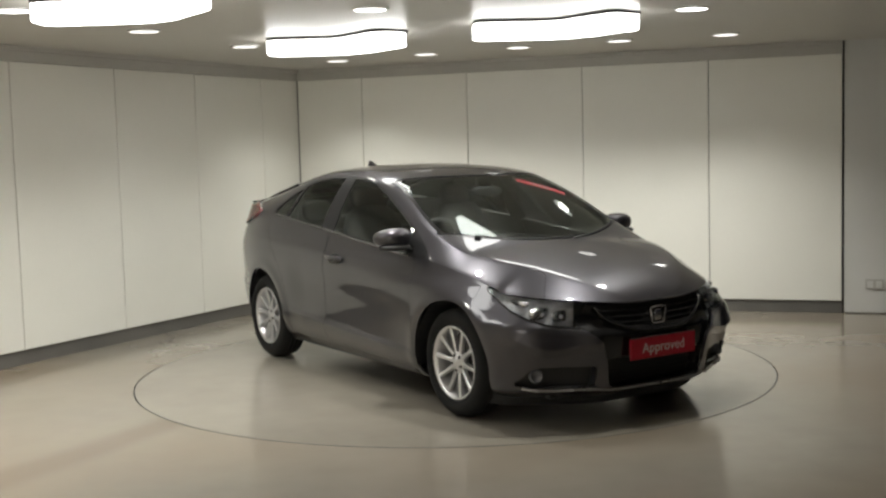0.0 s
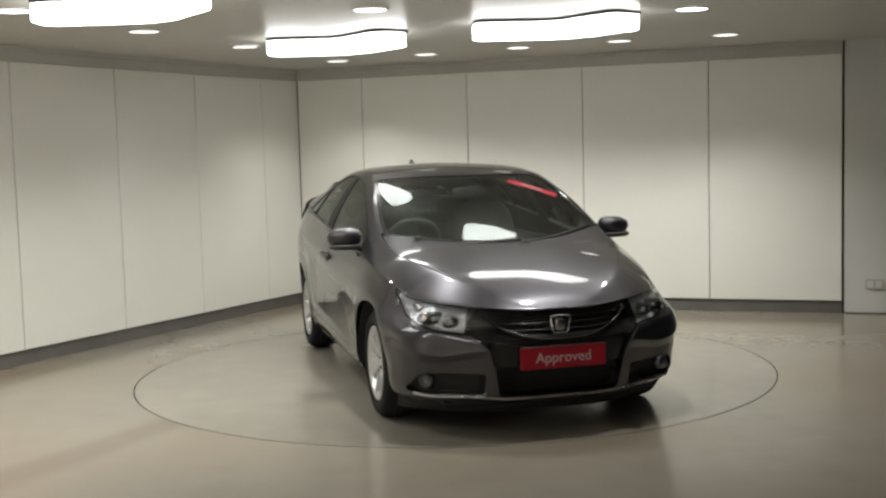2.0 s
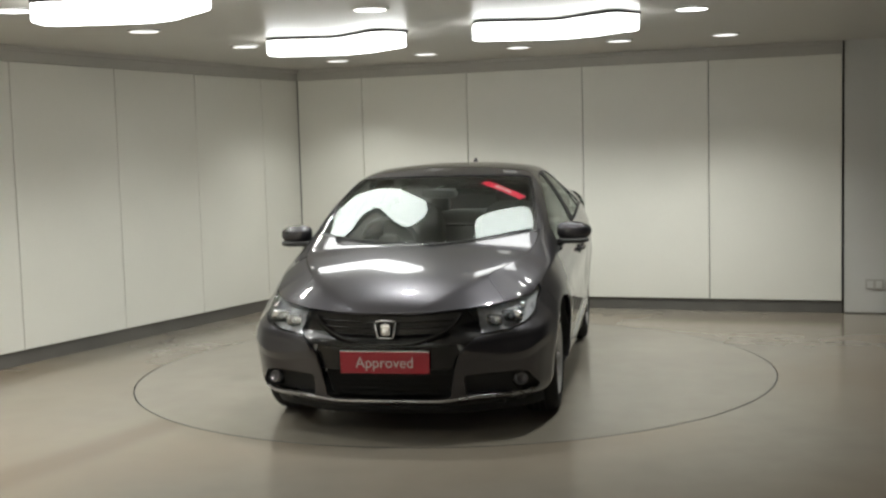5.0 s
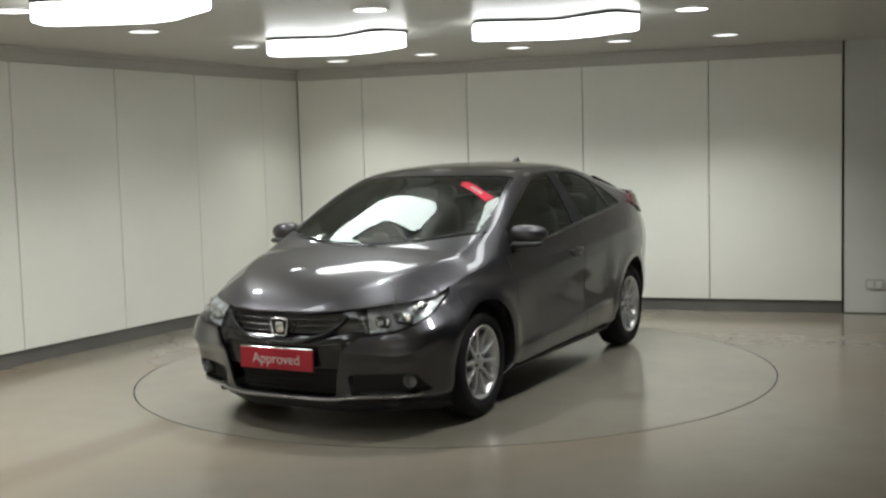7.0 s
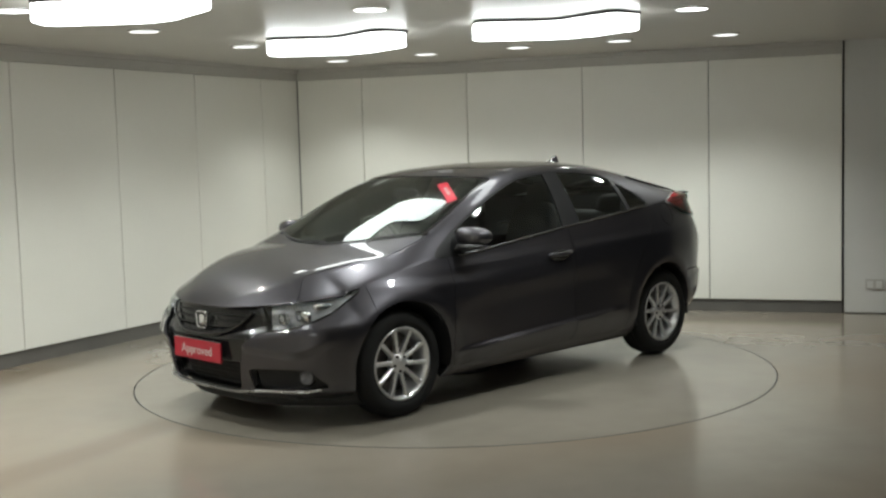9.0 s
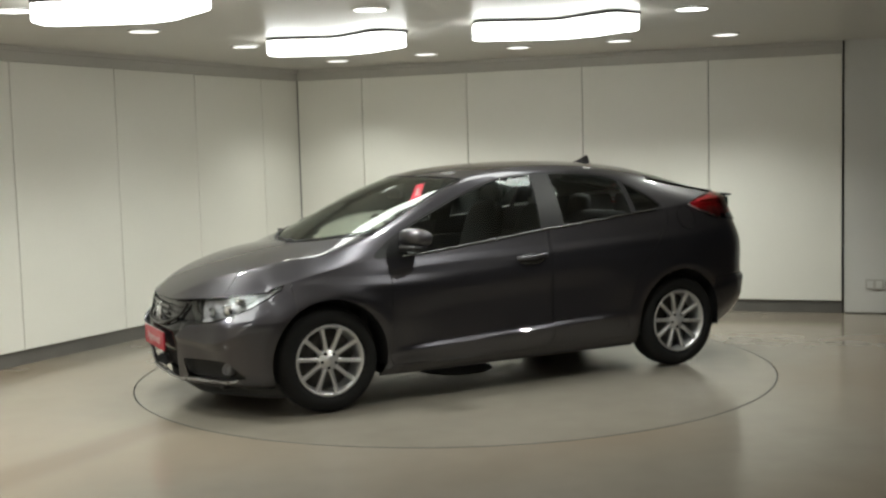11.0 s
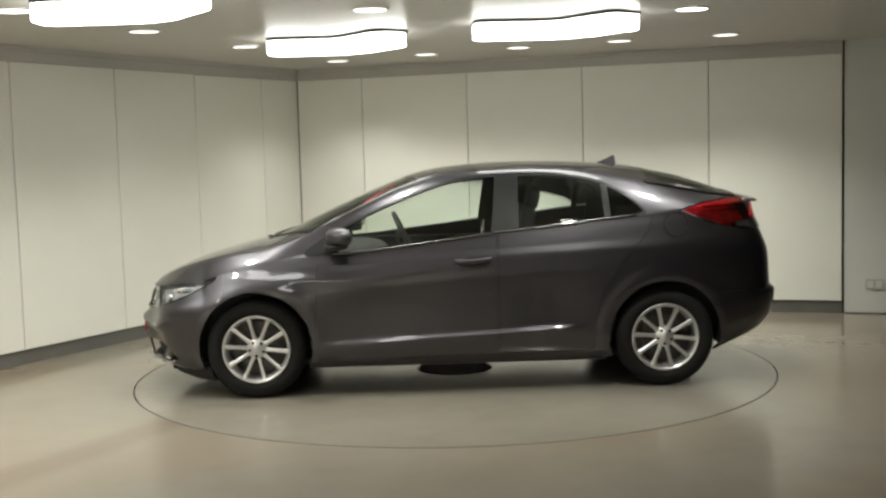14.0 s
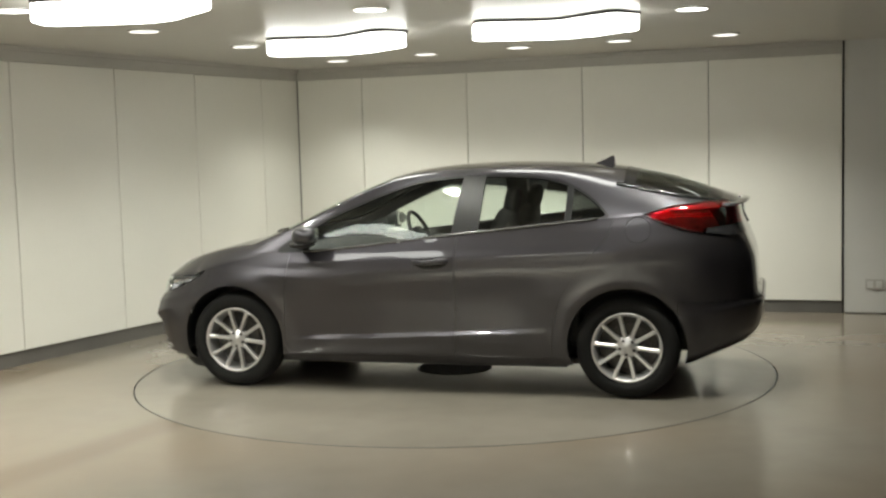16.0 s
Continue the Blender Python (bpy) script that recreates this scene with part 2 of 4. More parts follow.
ceiling = mesh_object("ceiling", box_bm((-9.0, -6.0, CEIL_Z), (10.0, 14.0, CEIL_Z + 0.1)), M_CEIL)
tagged(ceiling, "satin off-white painted ceiling", "ceiling", kind="structure")
# unseen added walls, coloured dark so that the car's side reflects dimness
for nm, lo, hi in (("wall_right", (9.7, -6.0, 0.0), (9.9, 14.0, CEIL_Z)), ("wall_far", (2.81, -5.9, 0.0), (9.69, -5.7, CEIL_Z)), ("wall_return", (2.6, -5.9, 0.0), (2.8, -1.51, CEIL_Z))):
    w = mesh_object(nm, box_bm(lo, hi), M_HALL_SHADE)
    tagged(w, "plain unseen wall closing the hall, its dimness put into a dark blue-grey", "wall", kind="structure")

wall_run("wall_front", Vector((2.8, -1.5, 0)), Vector((-1, 0, 0)), Vector((0, 1, 0)), 11.8, [0.6, 1.7, 2.8, 3.9, 5.0, 6.1, 7.2, 8.3, 9.4, 10.5], "white laminate panelled wall behind the camera")

# ---- fixtures ----


def boomerang(points, width, n=10):
    """Outline of a bent bar with rounded ends and a rounded bend, round a centre line of three points."""
    a, b, c = [Vector(q) for q in points]
    r = 0.16
    p0 = b + (a - b).normalized() * r
    p1 = b + (c - b).normalized() * r
    line = [a]
    for k in range(n + 1):
        t = k / n
        line.append(p0 * (1 - t) ** 2 + b * 2 * t * (1 - t) + p1 * t * t)
    line.append(c)
    left, right = [], []
    for i, q in enumerate(line):
        d = (line[min(i + 1, len(line) - 1)] - line[max(i - 1, 0)]).normalized()
        nrm = Vector((-d.y, d.x))
        left.append(q + nrm * width / 2)
        right.append(q - nrm * width / 2)

    d0 = (line[0] - line[1]).normalized()
    d1 = (line[-1] - line[-2]).normalized()
    out = list(left)
    rr = 0.10

    def round_end(p_from, p_to, d):
        w = (p_to - p_from).normalized()
        pts = []
        for k in range(1, 7):
            th = math.pi / 2 * k / 7
            pts.append(p_from + d * rr * math.sin(th) + w * rr * (1 - math.cos(th)))
        for k in range(1, 7):
            th = math.pi / 2 * k / 7
            pts.append(p_to + d * rr * math.cos(th) - w * rr * (1 - math.sin(th)))
        return pts
    out += round_end(left[-1], right[-1], d1)
    out += right[::-1]
    out += round_end(right[0], left[0], d0)
    return [(q.x, q.y) for q in out]


BEND = [(-0.49, 0.09), (0.02, 0.09), (0.32, -0.33)]


def light_box(cx, cy, turn=0.0):
    ca, sa = math.cos(turn), math.sin(turn)
    pts = [(cx + x * ca - y * sa, cy + x * sa + y * ca) for x, y in BEND]
    ob = new("ceiling_light_box")
    tagged(ob, "bright white bent bar light box with rounded ends on the ceiling", "ceiling light", group="ceiling light boxes")
    part("housing", prism_bm(boomerang(pts, 0.33), CEIL_Z - 0.022, CEIL_Z - 0.001), M_HOUSING, ob, "thin black housing plate")
    part("diffuser", prism_bm(boomerang(pts, 0.29), CEIL_Z - 0.118, CEIL_Z - 0.0225, 0.012), M_DIFFUSER, ob, "glowing white diffuser")
    return ob


# the last box is added out of view, to brighten the floor in front
for cx, cy, turn in ((-0.68, 8.58, 0.0), (0.84, 7.82, 0.06), (-1.60, 6.22, -0.02), (-1.1, 3.7, 0.0)):
    light_box(cx, cy, turn)


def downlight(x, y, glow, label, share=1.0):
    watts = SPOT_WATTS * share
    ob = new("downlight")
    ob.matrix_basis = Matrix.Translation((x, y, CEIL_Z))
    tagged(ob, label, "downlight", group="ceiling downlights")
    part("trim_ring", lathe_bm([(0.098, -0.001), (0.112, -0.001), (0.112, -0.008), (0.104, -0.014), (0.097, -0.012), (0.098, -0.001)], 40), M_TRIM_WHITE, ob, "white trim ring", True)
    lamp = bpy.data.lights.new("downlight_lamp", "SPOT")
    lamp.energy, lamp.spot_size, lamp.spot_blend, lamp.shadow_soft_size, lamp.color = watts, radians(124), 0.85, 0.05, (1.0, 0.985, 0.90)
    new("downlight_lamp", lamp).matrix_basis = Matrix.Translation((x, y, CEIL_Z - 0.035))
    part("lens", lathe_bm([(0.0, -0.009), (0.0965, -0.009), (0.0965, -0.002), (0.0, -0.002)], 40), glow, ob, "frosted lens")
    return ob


for x, y, share in ((-0.93, 10.74, 0.8), (-0.11, 10.26, 0.9), (0.69, 9.85, 1.0), (1.49, 9.48, 1.1), (2.29, 9.19, 1.35), (-1.51, 9.09, 0.8), (-1.98, 7.83, 1.3)):
    downlight(x, y, M_SPOT_DIM, "round white recessed downlight", share)
# from (-2.9, 5.3) on: unseen lamps, added to brighten the walls the car reflects
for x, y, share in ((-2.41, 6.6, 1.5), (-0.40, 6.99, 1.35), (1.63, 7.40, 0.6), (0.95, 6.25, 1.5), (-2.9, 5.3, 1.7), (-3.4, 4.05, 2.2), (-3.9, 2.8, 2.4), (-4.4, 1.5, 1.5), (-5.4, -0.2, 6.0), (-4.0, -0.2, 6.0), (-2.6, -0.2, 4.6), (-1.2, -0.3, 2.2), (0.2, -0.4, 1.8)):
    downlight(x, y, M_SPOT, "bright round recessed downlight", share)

# ---- car: surface tools ----
M_PAINT = node_material("car_paint", (0.056, 0.054, 0.063), rough=0.38, metal=0.85, vary=0.05, scale=2.0, fine=900.0, bump=0.0, coat=1.0, rough_vary=0.03, coat_rough=0.012, coat_ior=1.52)
M_BLACK_GLOSS = node_material("black_gloss", (0.012, 0.012, 0.013), rough=0.18, vary=0.1, bump=0.0, rough_vary=0.03)
M_BLACK_TRIM = node_material("black_trim", (0.018, 0.018, 0.019), rough=0.5, vary=0.15, fine=300, bump=0.05)
M_PILLAR = node_material("pillar_film", (0.016, 0.016, 0.017), rough=0.42, spec=0.22, vary=0.1, fine=300, bump=0.0)
M_RUBBER = node_material("tyre_rubber", (0.011, 0.011, 0.011), rough=0.8, spec=0.25, vary=0.2, scale=8, fine=120, bump=0.1)
M_ALLOY = node_material("alloy_silver", (0.62, 0.62, 0.635), rough=0.36, metal=0.8, vary=0.05, scale=6, fine=200, bump=0.01)
M_DISC = node_material("brake_disc_steel", (0.10, 0.095, 0.09), rough=0.5, metal=0.7, vary=0.2)
M_CABIN = node_material("cabin_fabric", (0.022, 0.022, 0.023), rough=0.85, vary=0.2, scale=10, fine=400, bump=0.2)
M_CABIN_GREY = node_material("cabin_plastic", (0.05, 0.05, 0.05), rough=0.6, vary=0.1, scale=8, fine=300, bump=0.1)
M_GLASS = glass_material("window_glass", (0.90, 0.96, 0.92))
M_GLASS_DARK = glass_material("dark_window_glass", (0.30, 0.33, 0.32))
M_GLASS_BLACK = glass_material("privacy_glass", (0.12, 0.13, 0.13))
M_TAIL_GLASS = glass_material("red_lens", (0.72, 0.018, 0.040))
M_LENS = glass_material("clear_lens", (0.84, 0.85, 0.87))
M_REFLECTOR = node_material("lamp_reflector", (0.74, 0.74, 0.76), rough=0.16, metal=1.0, vary=0.1, scale=20, fine=120, bump=0.1)
M_SILVER = node_material("satin_silver", (0.60, 0.60, 0.62), rough=0.30, metal=0.3, vary=0.45, scale=16, fine=60, bump=0.2)
M_SMOKE = node_material("smoked_lens", (0.05, 0.05, 0.055), rough=0.14, metal=0.4, vary=0.2, scale=9, bump=0.0)
M_MOULDING = node_material("satin_moulding", (0.16, 0.16, 0.165), rough=0.25, metal=0.9, vary=0.05, bump=0.0)
# paler than the car paint, to colour in the lip's highlight
M_LIP = node_material("lip_highlight", (0.40, 0.40, 0.41), rough=0.28, metal=0.9, vary=0.05, bump=0.0)
M_BULB = node_material("projector_glass", (0.10, 0.10, 0.11), rough=0.08, metal=0.3, vary=0.1, bump=0.0)
M_TAIL = node_material("tail_lamp_red", (0.15, 0.004, 0.008), rough=0.22, vary=0.7, scale=9, fine=40, bump=0.0, second=(0.34, 0.010, 0.016), coat=1.0, coat_rough=0.02)
M_RED = node_material("red_sign", (0.37, 0.008, 0.026), rough=0.35, vary=0.05, bump=0.0)
M_RED_STICKER = node_material("red_sticker", (0.55, 0.016, 0.055), rough=0.45, vary=0.06, bump=0.0)
M_WHITE_PRINT = node_material("white_print", (0.56, 0.48, 0.48), rough=0.5, vary=0.04, bump=0.0)


def hermite(pts):
    """A smooth curve through (x, value) pairs, held flat outside."""
    xs = np.array([q[0] for q in pts], float)
    ys = np.array([q[1] for q in pts], float)
    h = np.diff(xs)
    s = np.diff(ys) / h
    m = np.zeros(len(xs))
    m[0], m[-1] = s[0], s[-1]
    for i in range(1, len(xs) - 1):
        if s[i - 1] * s[i] > 0:
            w1, w2 = 2 * h[i] + h[i - 1], h[i] + 2 * h[i - 1]
            m[i] = (w1 + w2) / (w1 / s[i - 1] + w2 / s[i])

    def at(x):
        x = np.clip(np.asarray(x, float), xs[0], xs[-1])
        k = np.clip(np.searchsorted(xs, x) - 1, 0, len(xs) - 2)
        t = (x - xs[k]) / h[k]
        return ((2 * t**3 - 3 * t**2 + 1) * ys[k] + (t**3 - 2 * t**2 + t) * h[k] * m[k]
                + (-2 * t**3 + 3 * t**2) * ys[k + 1] + (t**3 - t**2) * h[k] * m[k + 1])
    return at


def soft(fn, lo, hi, s):
    """The same curve with its bends eased over about s metres."""
    xs = np.linspace(lo, hi, 1200)
    total, weight = np.zeros_like(xs), 0.0
    for o in np.linspace(-2.5, 2.5, 31):
        x = xs + o * s
        inner = np.clip(np.where(x < lo, 2 * lo - x, np.where(x > hi, 2 * hi - x, x)), lo, hi)
        v = fn(inner)
        v = np.where(x < lo, 2 * fn(lo) - v, np.where(x > hi, 2 * fn(hi) - v, v))
        w = math.exp(-0.5 * o * o)
        total, weight = total + w * v, weight + w
    out = total / weight
    return lambda x: np.interp(x, xs, out)


WHEEL_X, WHEEL_R, HUB_Y = 1.2975, 0.316, 0.852
front_reach = hermite([(0, 2.01), (0.06, 2.072), (0.2, 2.098), (0.42, 2.120), (0.6, 2.131), (0.66, 2.133), (0.69, 2.128), (0.78, 2.092), (0.85, 2.084), (1, 2.066)])
rear_reach = hermite([(0, -1.86), (0.05, -2.03), (0.16, -2.092), (0.31, -2.103), (0.36, -2.07), (0.45, -2.062), (0.61, -2.05), (0.75, -2.01), (0.9, -1.955), (1, -1.94)])
half_width = hermite([(0, 0.80), (0.08, 0.852), (0.2, 0.879), (0.3, 0.882), (0.5, 0.893), (0.66, 0.897), (0.76, 0.889), (0.88, 0.858), (1, 0.822)])
nose_power = hermite([(0, 5.2), (0.5, 5.2), (0.70, 4.8), (0.82, 4.1), (1, 3.6)])
tail_power = hermite([(0, 6.0), (0.4, 6.5), (0.7, 6.8), (1, 6.6)])
shoulder_front = hermite([(0, 0.682), (0.2, 0.686), (0.43, 0.702), (0.65, 0.724), (0.82, 0.756)])
shoulder_side = hermite([(-1.95, 1.155), (-1.7, 1.15), (-1.45, 1.13), (-1.2, 1.098), (-0.99, 1.082), (-0.676, 1.048), (-0.25, 1.008), (0.21, 0.955), (0.5, 0.924), (0.82, 0.897), (1.0, 0.892), (1.2, 0.860), (1.45, 0.804), (1.62, 0.756)])
sill_line = hermite([(-2.15, 0.33), (-2.0, 0.30), (-1.75, 0.235), (-1.6, 0.20), (-0.8, 0.195), (0.8, 0.185), (1.6, 0.17), (2.2, 0.175)])
centre_top = hermite([(-1.99, 1.165), (-1.865, 1.215), (-1.697, 1.278), (-1.448, 1.354), (-1.198, 1.402), (-0.924, 1.430), (-0.692, 1.444), (-0.46, 1.449), (-0.227, 1.445), (0.07, 1.425), (0.234, 1.397), (0.401, 1.345), (0.595, 1.269), (0.787, 1.186), (1.006, 1.089), (1.18, 1.010), (1.262, 0.975), (1.35, 0.959), (1.45, 0.936), (1.55, 0.911), (1.65, 0.884), (1.75, 0.854), (1.85, 0.818), (1.942, 0.775), (2.02, 0.727), (2.055, 0.698), (2.066, 0.682)])
rail_share = hermite([(-1.95, 0.80), (-1.45, 0.74), (-1.1, 0.70), (-0.85, 0.69), (-0.5, 0.69), (0.0, 0.705), (0.3, 0.745), (0.66, 0.825), (0.95, 0.865), (1.15, 0.86), (1.5, 0.78), (1.9, 0.64), (2.08, 0.58)])
rail_drop = hermite([(-1.95, 0.004), (-1.8, 0.05), (-1.45, 0.098), (-1.2, 0.085), (-0.85, 0.05), (-0.5, 0.042), (0.0, 0.040), (0.3, 0.042), (0.66, 0.060), (0.95, 0.078), (1.15, 0.058), (1.5, 0.024), (1.9, 0.010), (2.066, 0.0)])
X_MID = 0.45
centre_top = soft(centre_top, -1.99, 2.066, 0.032)
rail_share, rail_drop = soft(rail_share, -1.95, 2.08, 0.09), soft(rail_drop, -1.95, 2.066, 0.09)
shoulder_side = soft(shoulder_side, -1.95, 1.62, 0.07)


def outline_xy(v, ang):
    """Plan outline at level v; ang runs from 0 at the nose to pi at the tail."""
    xf, xr, w = front_reach(v), rear_reach(v), half_width(v)
    n = np.where(ang < math.pi / 2, nose_power(v), tail_power(v))
    c, s = np.cos(ang), np.sin(ang)
    a = np.where(c > 0, xf - X_MID, X_MID - xr)
    x = X_MID + a * np.sign(c) * np.abs(c) ** (2 / n)
    y = w * np.abs(s) ** (2 / n)
    return x, y


def shoulder_z(x, y):
    return np.where(x > 1.62, np.minimum(shoulder_front(y), 0.756), shoulder_side(x))


def bell(d, s):
    return np.exp(-((d / s) ** 2))


def step(x, a, b):
    t = np.clip((x - a) / (b - a), 0, 1)
    return t * t * (3 - 2 * t)


def side_relief(x, z):
    """Scoop of the doors, creases and wheel arch lips, in metres outwards."""
    door = step(x, -0.85, -0.55) * (1 - step(x, 0.55, 0.95))
    d = -0.014 * bell(z - 0.60 + 0.03 * x, 0.15) * door
    dz = z - (0.372 - 0.045 * x)
    d = d + 0.023 * np.where(dz > 0, np.clip(1 - dz / 0.022, 0, 1), np.clip(1 + dz / 0.15, 0, 1)) * door
    d = d + 0.004 * np.maximum(0, 1 - np.abs(z - (0.862 - 0.035 * x)) / 0.045) * step(x, -1.5, -1.0) * (1 - step(x, 0.7, 1.1))
    d = d + 0.005 * np.maximum(0, 1 - np.abs(z - (0.70 + 0.05 * x)) / 0.05) * step(x, 0.35, 0.75) * (1 - step(x, 1.3, 1.75))
    for wx in (WHEEL_X, -WHEEL_X):
        r = np.hypot(x - wx, z - 0.32)
        d = d + 0.009 * bell(r - 0.40, 0.05)
    d = d + 0.010 * bell(np.hypot(x + 1.35, (z - 0.90) * 1.3), 0.3)
    return d


def nose_trim(y, v):
    """How far the nose falls back beside its middle, more so in the bumper."""
    low = 1 - step(np.asarray(v, float), 0.62, 0.92)
    return (0.035 + 0.078 * low) * bell(np.abs(y) - (0.54 + 0.07 * low), 0.21)


def front_relief(y, z):
    """Ridge of the bumper cheeks over the fog lamps, and the lip under them, in metres forwards."""
    a = np.abs(y)
    ridge = 0.484 - 0.030 * bell(a - 0.63, 0.13) + 0.055 * step(a, 0.72, 0.88)
    dz = z - ridge
    prof = np.where(dz > 0, np.clip(1 - dz / 0.10, 0, 1), np.clip(1 + dz / 0.045, 0, 1))
    lip = np.clip(1 - np.abs(z - 0.226) / 0.022, 0, 1)
    return (0.026 * prof + 0.014 * lip) * step(a, 0.37, 0.42) * (1 - step(a, 0.80, 0.90))


def belt_point(v, ang):
    x, y = outline_xy(v, ang)
    zs, zb = shoulder_z(x, y), sill_line(x)
    z = zb + (zs - zb) * v
    x = x + (front_relief(y, z) - nose_trim(y, v)) * np.clip((x - 1.5) / 0.4, 0, 1)
    side_w = (y / half_width(v)) ** 8
    fade = 1 - step(np.asarray(v, float), 0.93, 1.0)
    y = y + side_relief(x, z) * side_w * fade
    return np.stack([x, y, z], -1)


def nose_x(y, z):
    """Where the front surface lies at (y, z)."""
    zs, zb = float(shoulder_front(abs(y))), 0.175
    v = min(max((z - zb) / (zs - zb), 0), 1)
    w, n, xf = float(half_width(v)), float(nose_power(v)), float(front_reach(v))
    x = X_MID + (xf - X_MID) * max(1 - (abs(y) / w) ** n, 0) ** (1 / n)
    return x + float(front_relief(y, z) - nose_trim(y, v)) * min(max((x - 1.5) / 0.4, 0), 1)


def grid_mesh(P):
    """Vertices and triangles of a grid of points."""
    nu, nv = P.shape[:2]
    idx = np.arange(nu * nv).reshape(nu, nv)
    a, b, c, d = idx[:-1, :-1].ravel(), idx[1:, :-1].ravel(), idx[1:, 1:].ravel(), idx[:-1, 1:].ravel()
    return P.reshape(-1, 3).copy(), np.concatenate([np.stack([a, b, c], -1), np.stack([a, c, d], -1)])


def clip_mesh(mesh, dist):
    """Split triangles along dist = 0: the part inside (negative) and the part outside."""
    V, T = mesh
    if len(T) == 0:
        return mesh, mesh
    d = dist(V)
    d = np.where(np.abs(d) < 1e-7, 1e-7, d)
    neg = (d < 0)[T]
    k = neg.sum(1)
    ins, outs = [T[k == 3]], [T[k == 0]]
    cross = T[(k == 1) | (k == 2)]
    new_v, cache = [], {}
    base = len(V)

    def cut(a, b):
        key = (a, b) if a < b else (b, a)
        if key not in cache:
            t = d[key[0]] / (d[key[0]] - d[key[1]])
            new_v.append(V[key[0]] + (V[key[1]] - V[key[0]]) * t)
            cache[key] = base + len(new_v) - 1
        return cache[key]
    ti, to = [], []
    for a, b, c in cross.tolist():
        for _ in range(3):
            if (d[a] < 0) != (d[b] < 0) and (d[a] < 0) != (d[c] < 0):
                break
            a, b, c = b, c, a
        p, q = cut(a, b), cut(a, c)
        one, two = (ti, to) if d[a] < 0 else (to, ti)
        one.append((a, p, q))
        two += [(p, b, c), (p, c, q)]
    W = np.vstack([V, np.array(new_v)]) if new_v else V
    mk = lambda lst, extra: np.concatenate(lst + [np.array(extra, int).reshape(-1, 3)])
    return tidy((W, mk(ins, ti))), tidy((W, mk(outs, to)))


def tidy(mesh):
    V, T = mesh
    used, inv = np.unique(T, return_inverse=True)
    return V[used], inv.reshape(-1, 3)


def poly_dist(poly):
    """Signed distance to a closed 2D outline (negative inside)."""
    A = np.array(poly, float)
    B = np.roll(A, -1, 0)

    def at(Q):
        best = np.full(len(Q), 1e9)
        inside = np.zeros(len(Q), bool)
        for a, b in zip(A, B):
            e = b - a
            w = Q - a
            t = np.clip((w @ e) / max(e @ e, 1e-12), 0, 1)
            best = np.minimum(best, np.hypot(*(w - t[:, None] * e).T))
            up = (a[1] <= Q[:, 1]) != (b[1] <= Q[:, 1])
            with np.errstate(divide="ignore", invalid="ignore"):
                xi = a[0] + (Q[:, 1] - a[1]) * (b[0] - a[0]) / (b[1] - a[1])
            inside ^= up & (Q[:, 0] < xi)
        return np.where(inside, -best, best)
    return at


def smooth_loop(pts, n=6):
    """A closed Catmull-Rom loop through the points."""
    P = np.array(pts, float)
    N = len(P)
    out = []
    for i in range(N):
        p0, p1, p2, p3 = P[i - 1], P[i], P[(i + 1) % N], P[(i + 2) % N]
        for k in range(n):
            t = k / n
            out.append(0.5 * (2 * p1 + (p2 - p0) * t + (2 * p0 - 5 * p1 + 4 * p2 - p3) * t * t + (3 * p1 - p0 - 3 * p2 + p3) * t**3))
    return np.array(out)


def flip_y(mesh):
    V, T = mesh
    return V * np.array([1, -1, 1]), T[:, ::-1]


def joined(*meshes):
    vs, ts, n = [], [], 0
    for V, T in meshes:
        vs.append(V)
        ts.append(T + n)
        n += len(V)
    return np.vstack(vs), np.vstack(ts)


def surface_bm(mesh, weld=2e-4):
    V, T = mesh
    me = bpy.data.meshes.new("tmp")
    me.from_pydata(V.tolist(), [], T.tolist())
    bm = bmesh.new()
    bm.from_mesh(me)
    bpy.data.meshes.remove(me)
    bmesh.ops.remove_doubles(bm, verts=bm.verts, dist=weld)
    bmesh.ops.dissolve_degenerate(bm, edges=bm.edges, dist=1e-5)
    return bm


def shell(name, mesh, material, parent, label="", thick=0.012, push=0.0):
    """A smooth sheet of the car's skin with real thickness inwards."""
    bm = surface_bm(mesh)
    if push:
        bm.normal_update()
        shift = {v: v.normal.copy() for v in bm.verts}
        for v, nrm in shift.items():
            v.co += nrm * push
    ob = part(name, bm, material, parent, label, True)
    if thick:
        so = ob.modifiers.new("thickness", "SOLIDIFY")
        so.thickness, so.offset, so.use_even_offset = thick, -1.0, False
        ed = ob.modifiers.new("crisp", "EDGE_SPLIT")
        ed.split_angle = radians(40)
    return ob


def tube_bm(points, rx, rz=None, sides=8, closed=False):
    """A bar along points, with an oval section (rx across, rz up)."""
    rz = rz or rx
    bm = bmesh.new()
    P = [Vector(q) for q in points]
    rings = []
    n = len(P)
    for i, q in enumerate(P):
        d = (P[(i + 1) % n if closed else min(i + 1, n - 1)] - P[(i - 1) % n if closed else max(i - 1, 0)]).normalized()
        side_v = d.cross(Vector((0, 0, 1)))
        side_v = side_v.normalized() if side_v.length > 1e-4 else Vector((0, 1, 0))
        up = side_v.cross(d).normalized()
        rings.append([bm.verts.new(q + side_v * rx * math.cos(2 * math.pi * k / sides) + up * rz * math.sin(2 * math.pi * k / sides)) for k in range(sides)])
    last = n if closed else n - 1
    for i in range(last):
        a, b = rings[i], rings[(i + 1) % n]
        for k in range(sides):
            j = (k + 1) % sides
            bm.faces.new((a[k], a[j], b[j], b[k]))
    if not closed:
        bm.faces.new(rings[0][::-1])
        bm.faces.new(rings[-1])
    bmesh.ops.recalc_face_normals(bm, faces=bm.faces)
    return bm


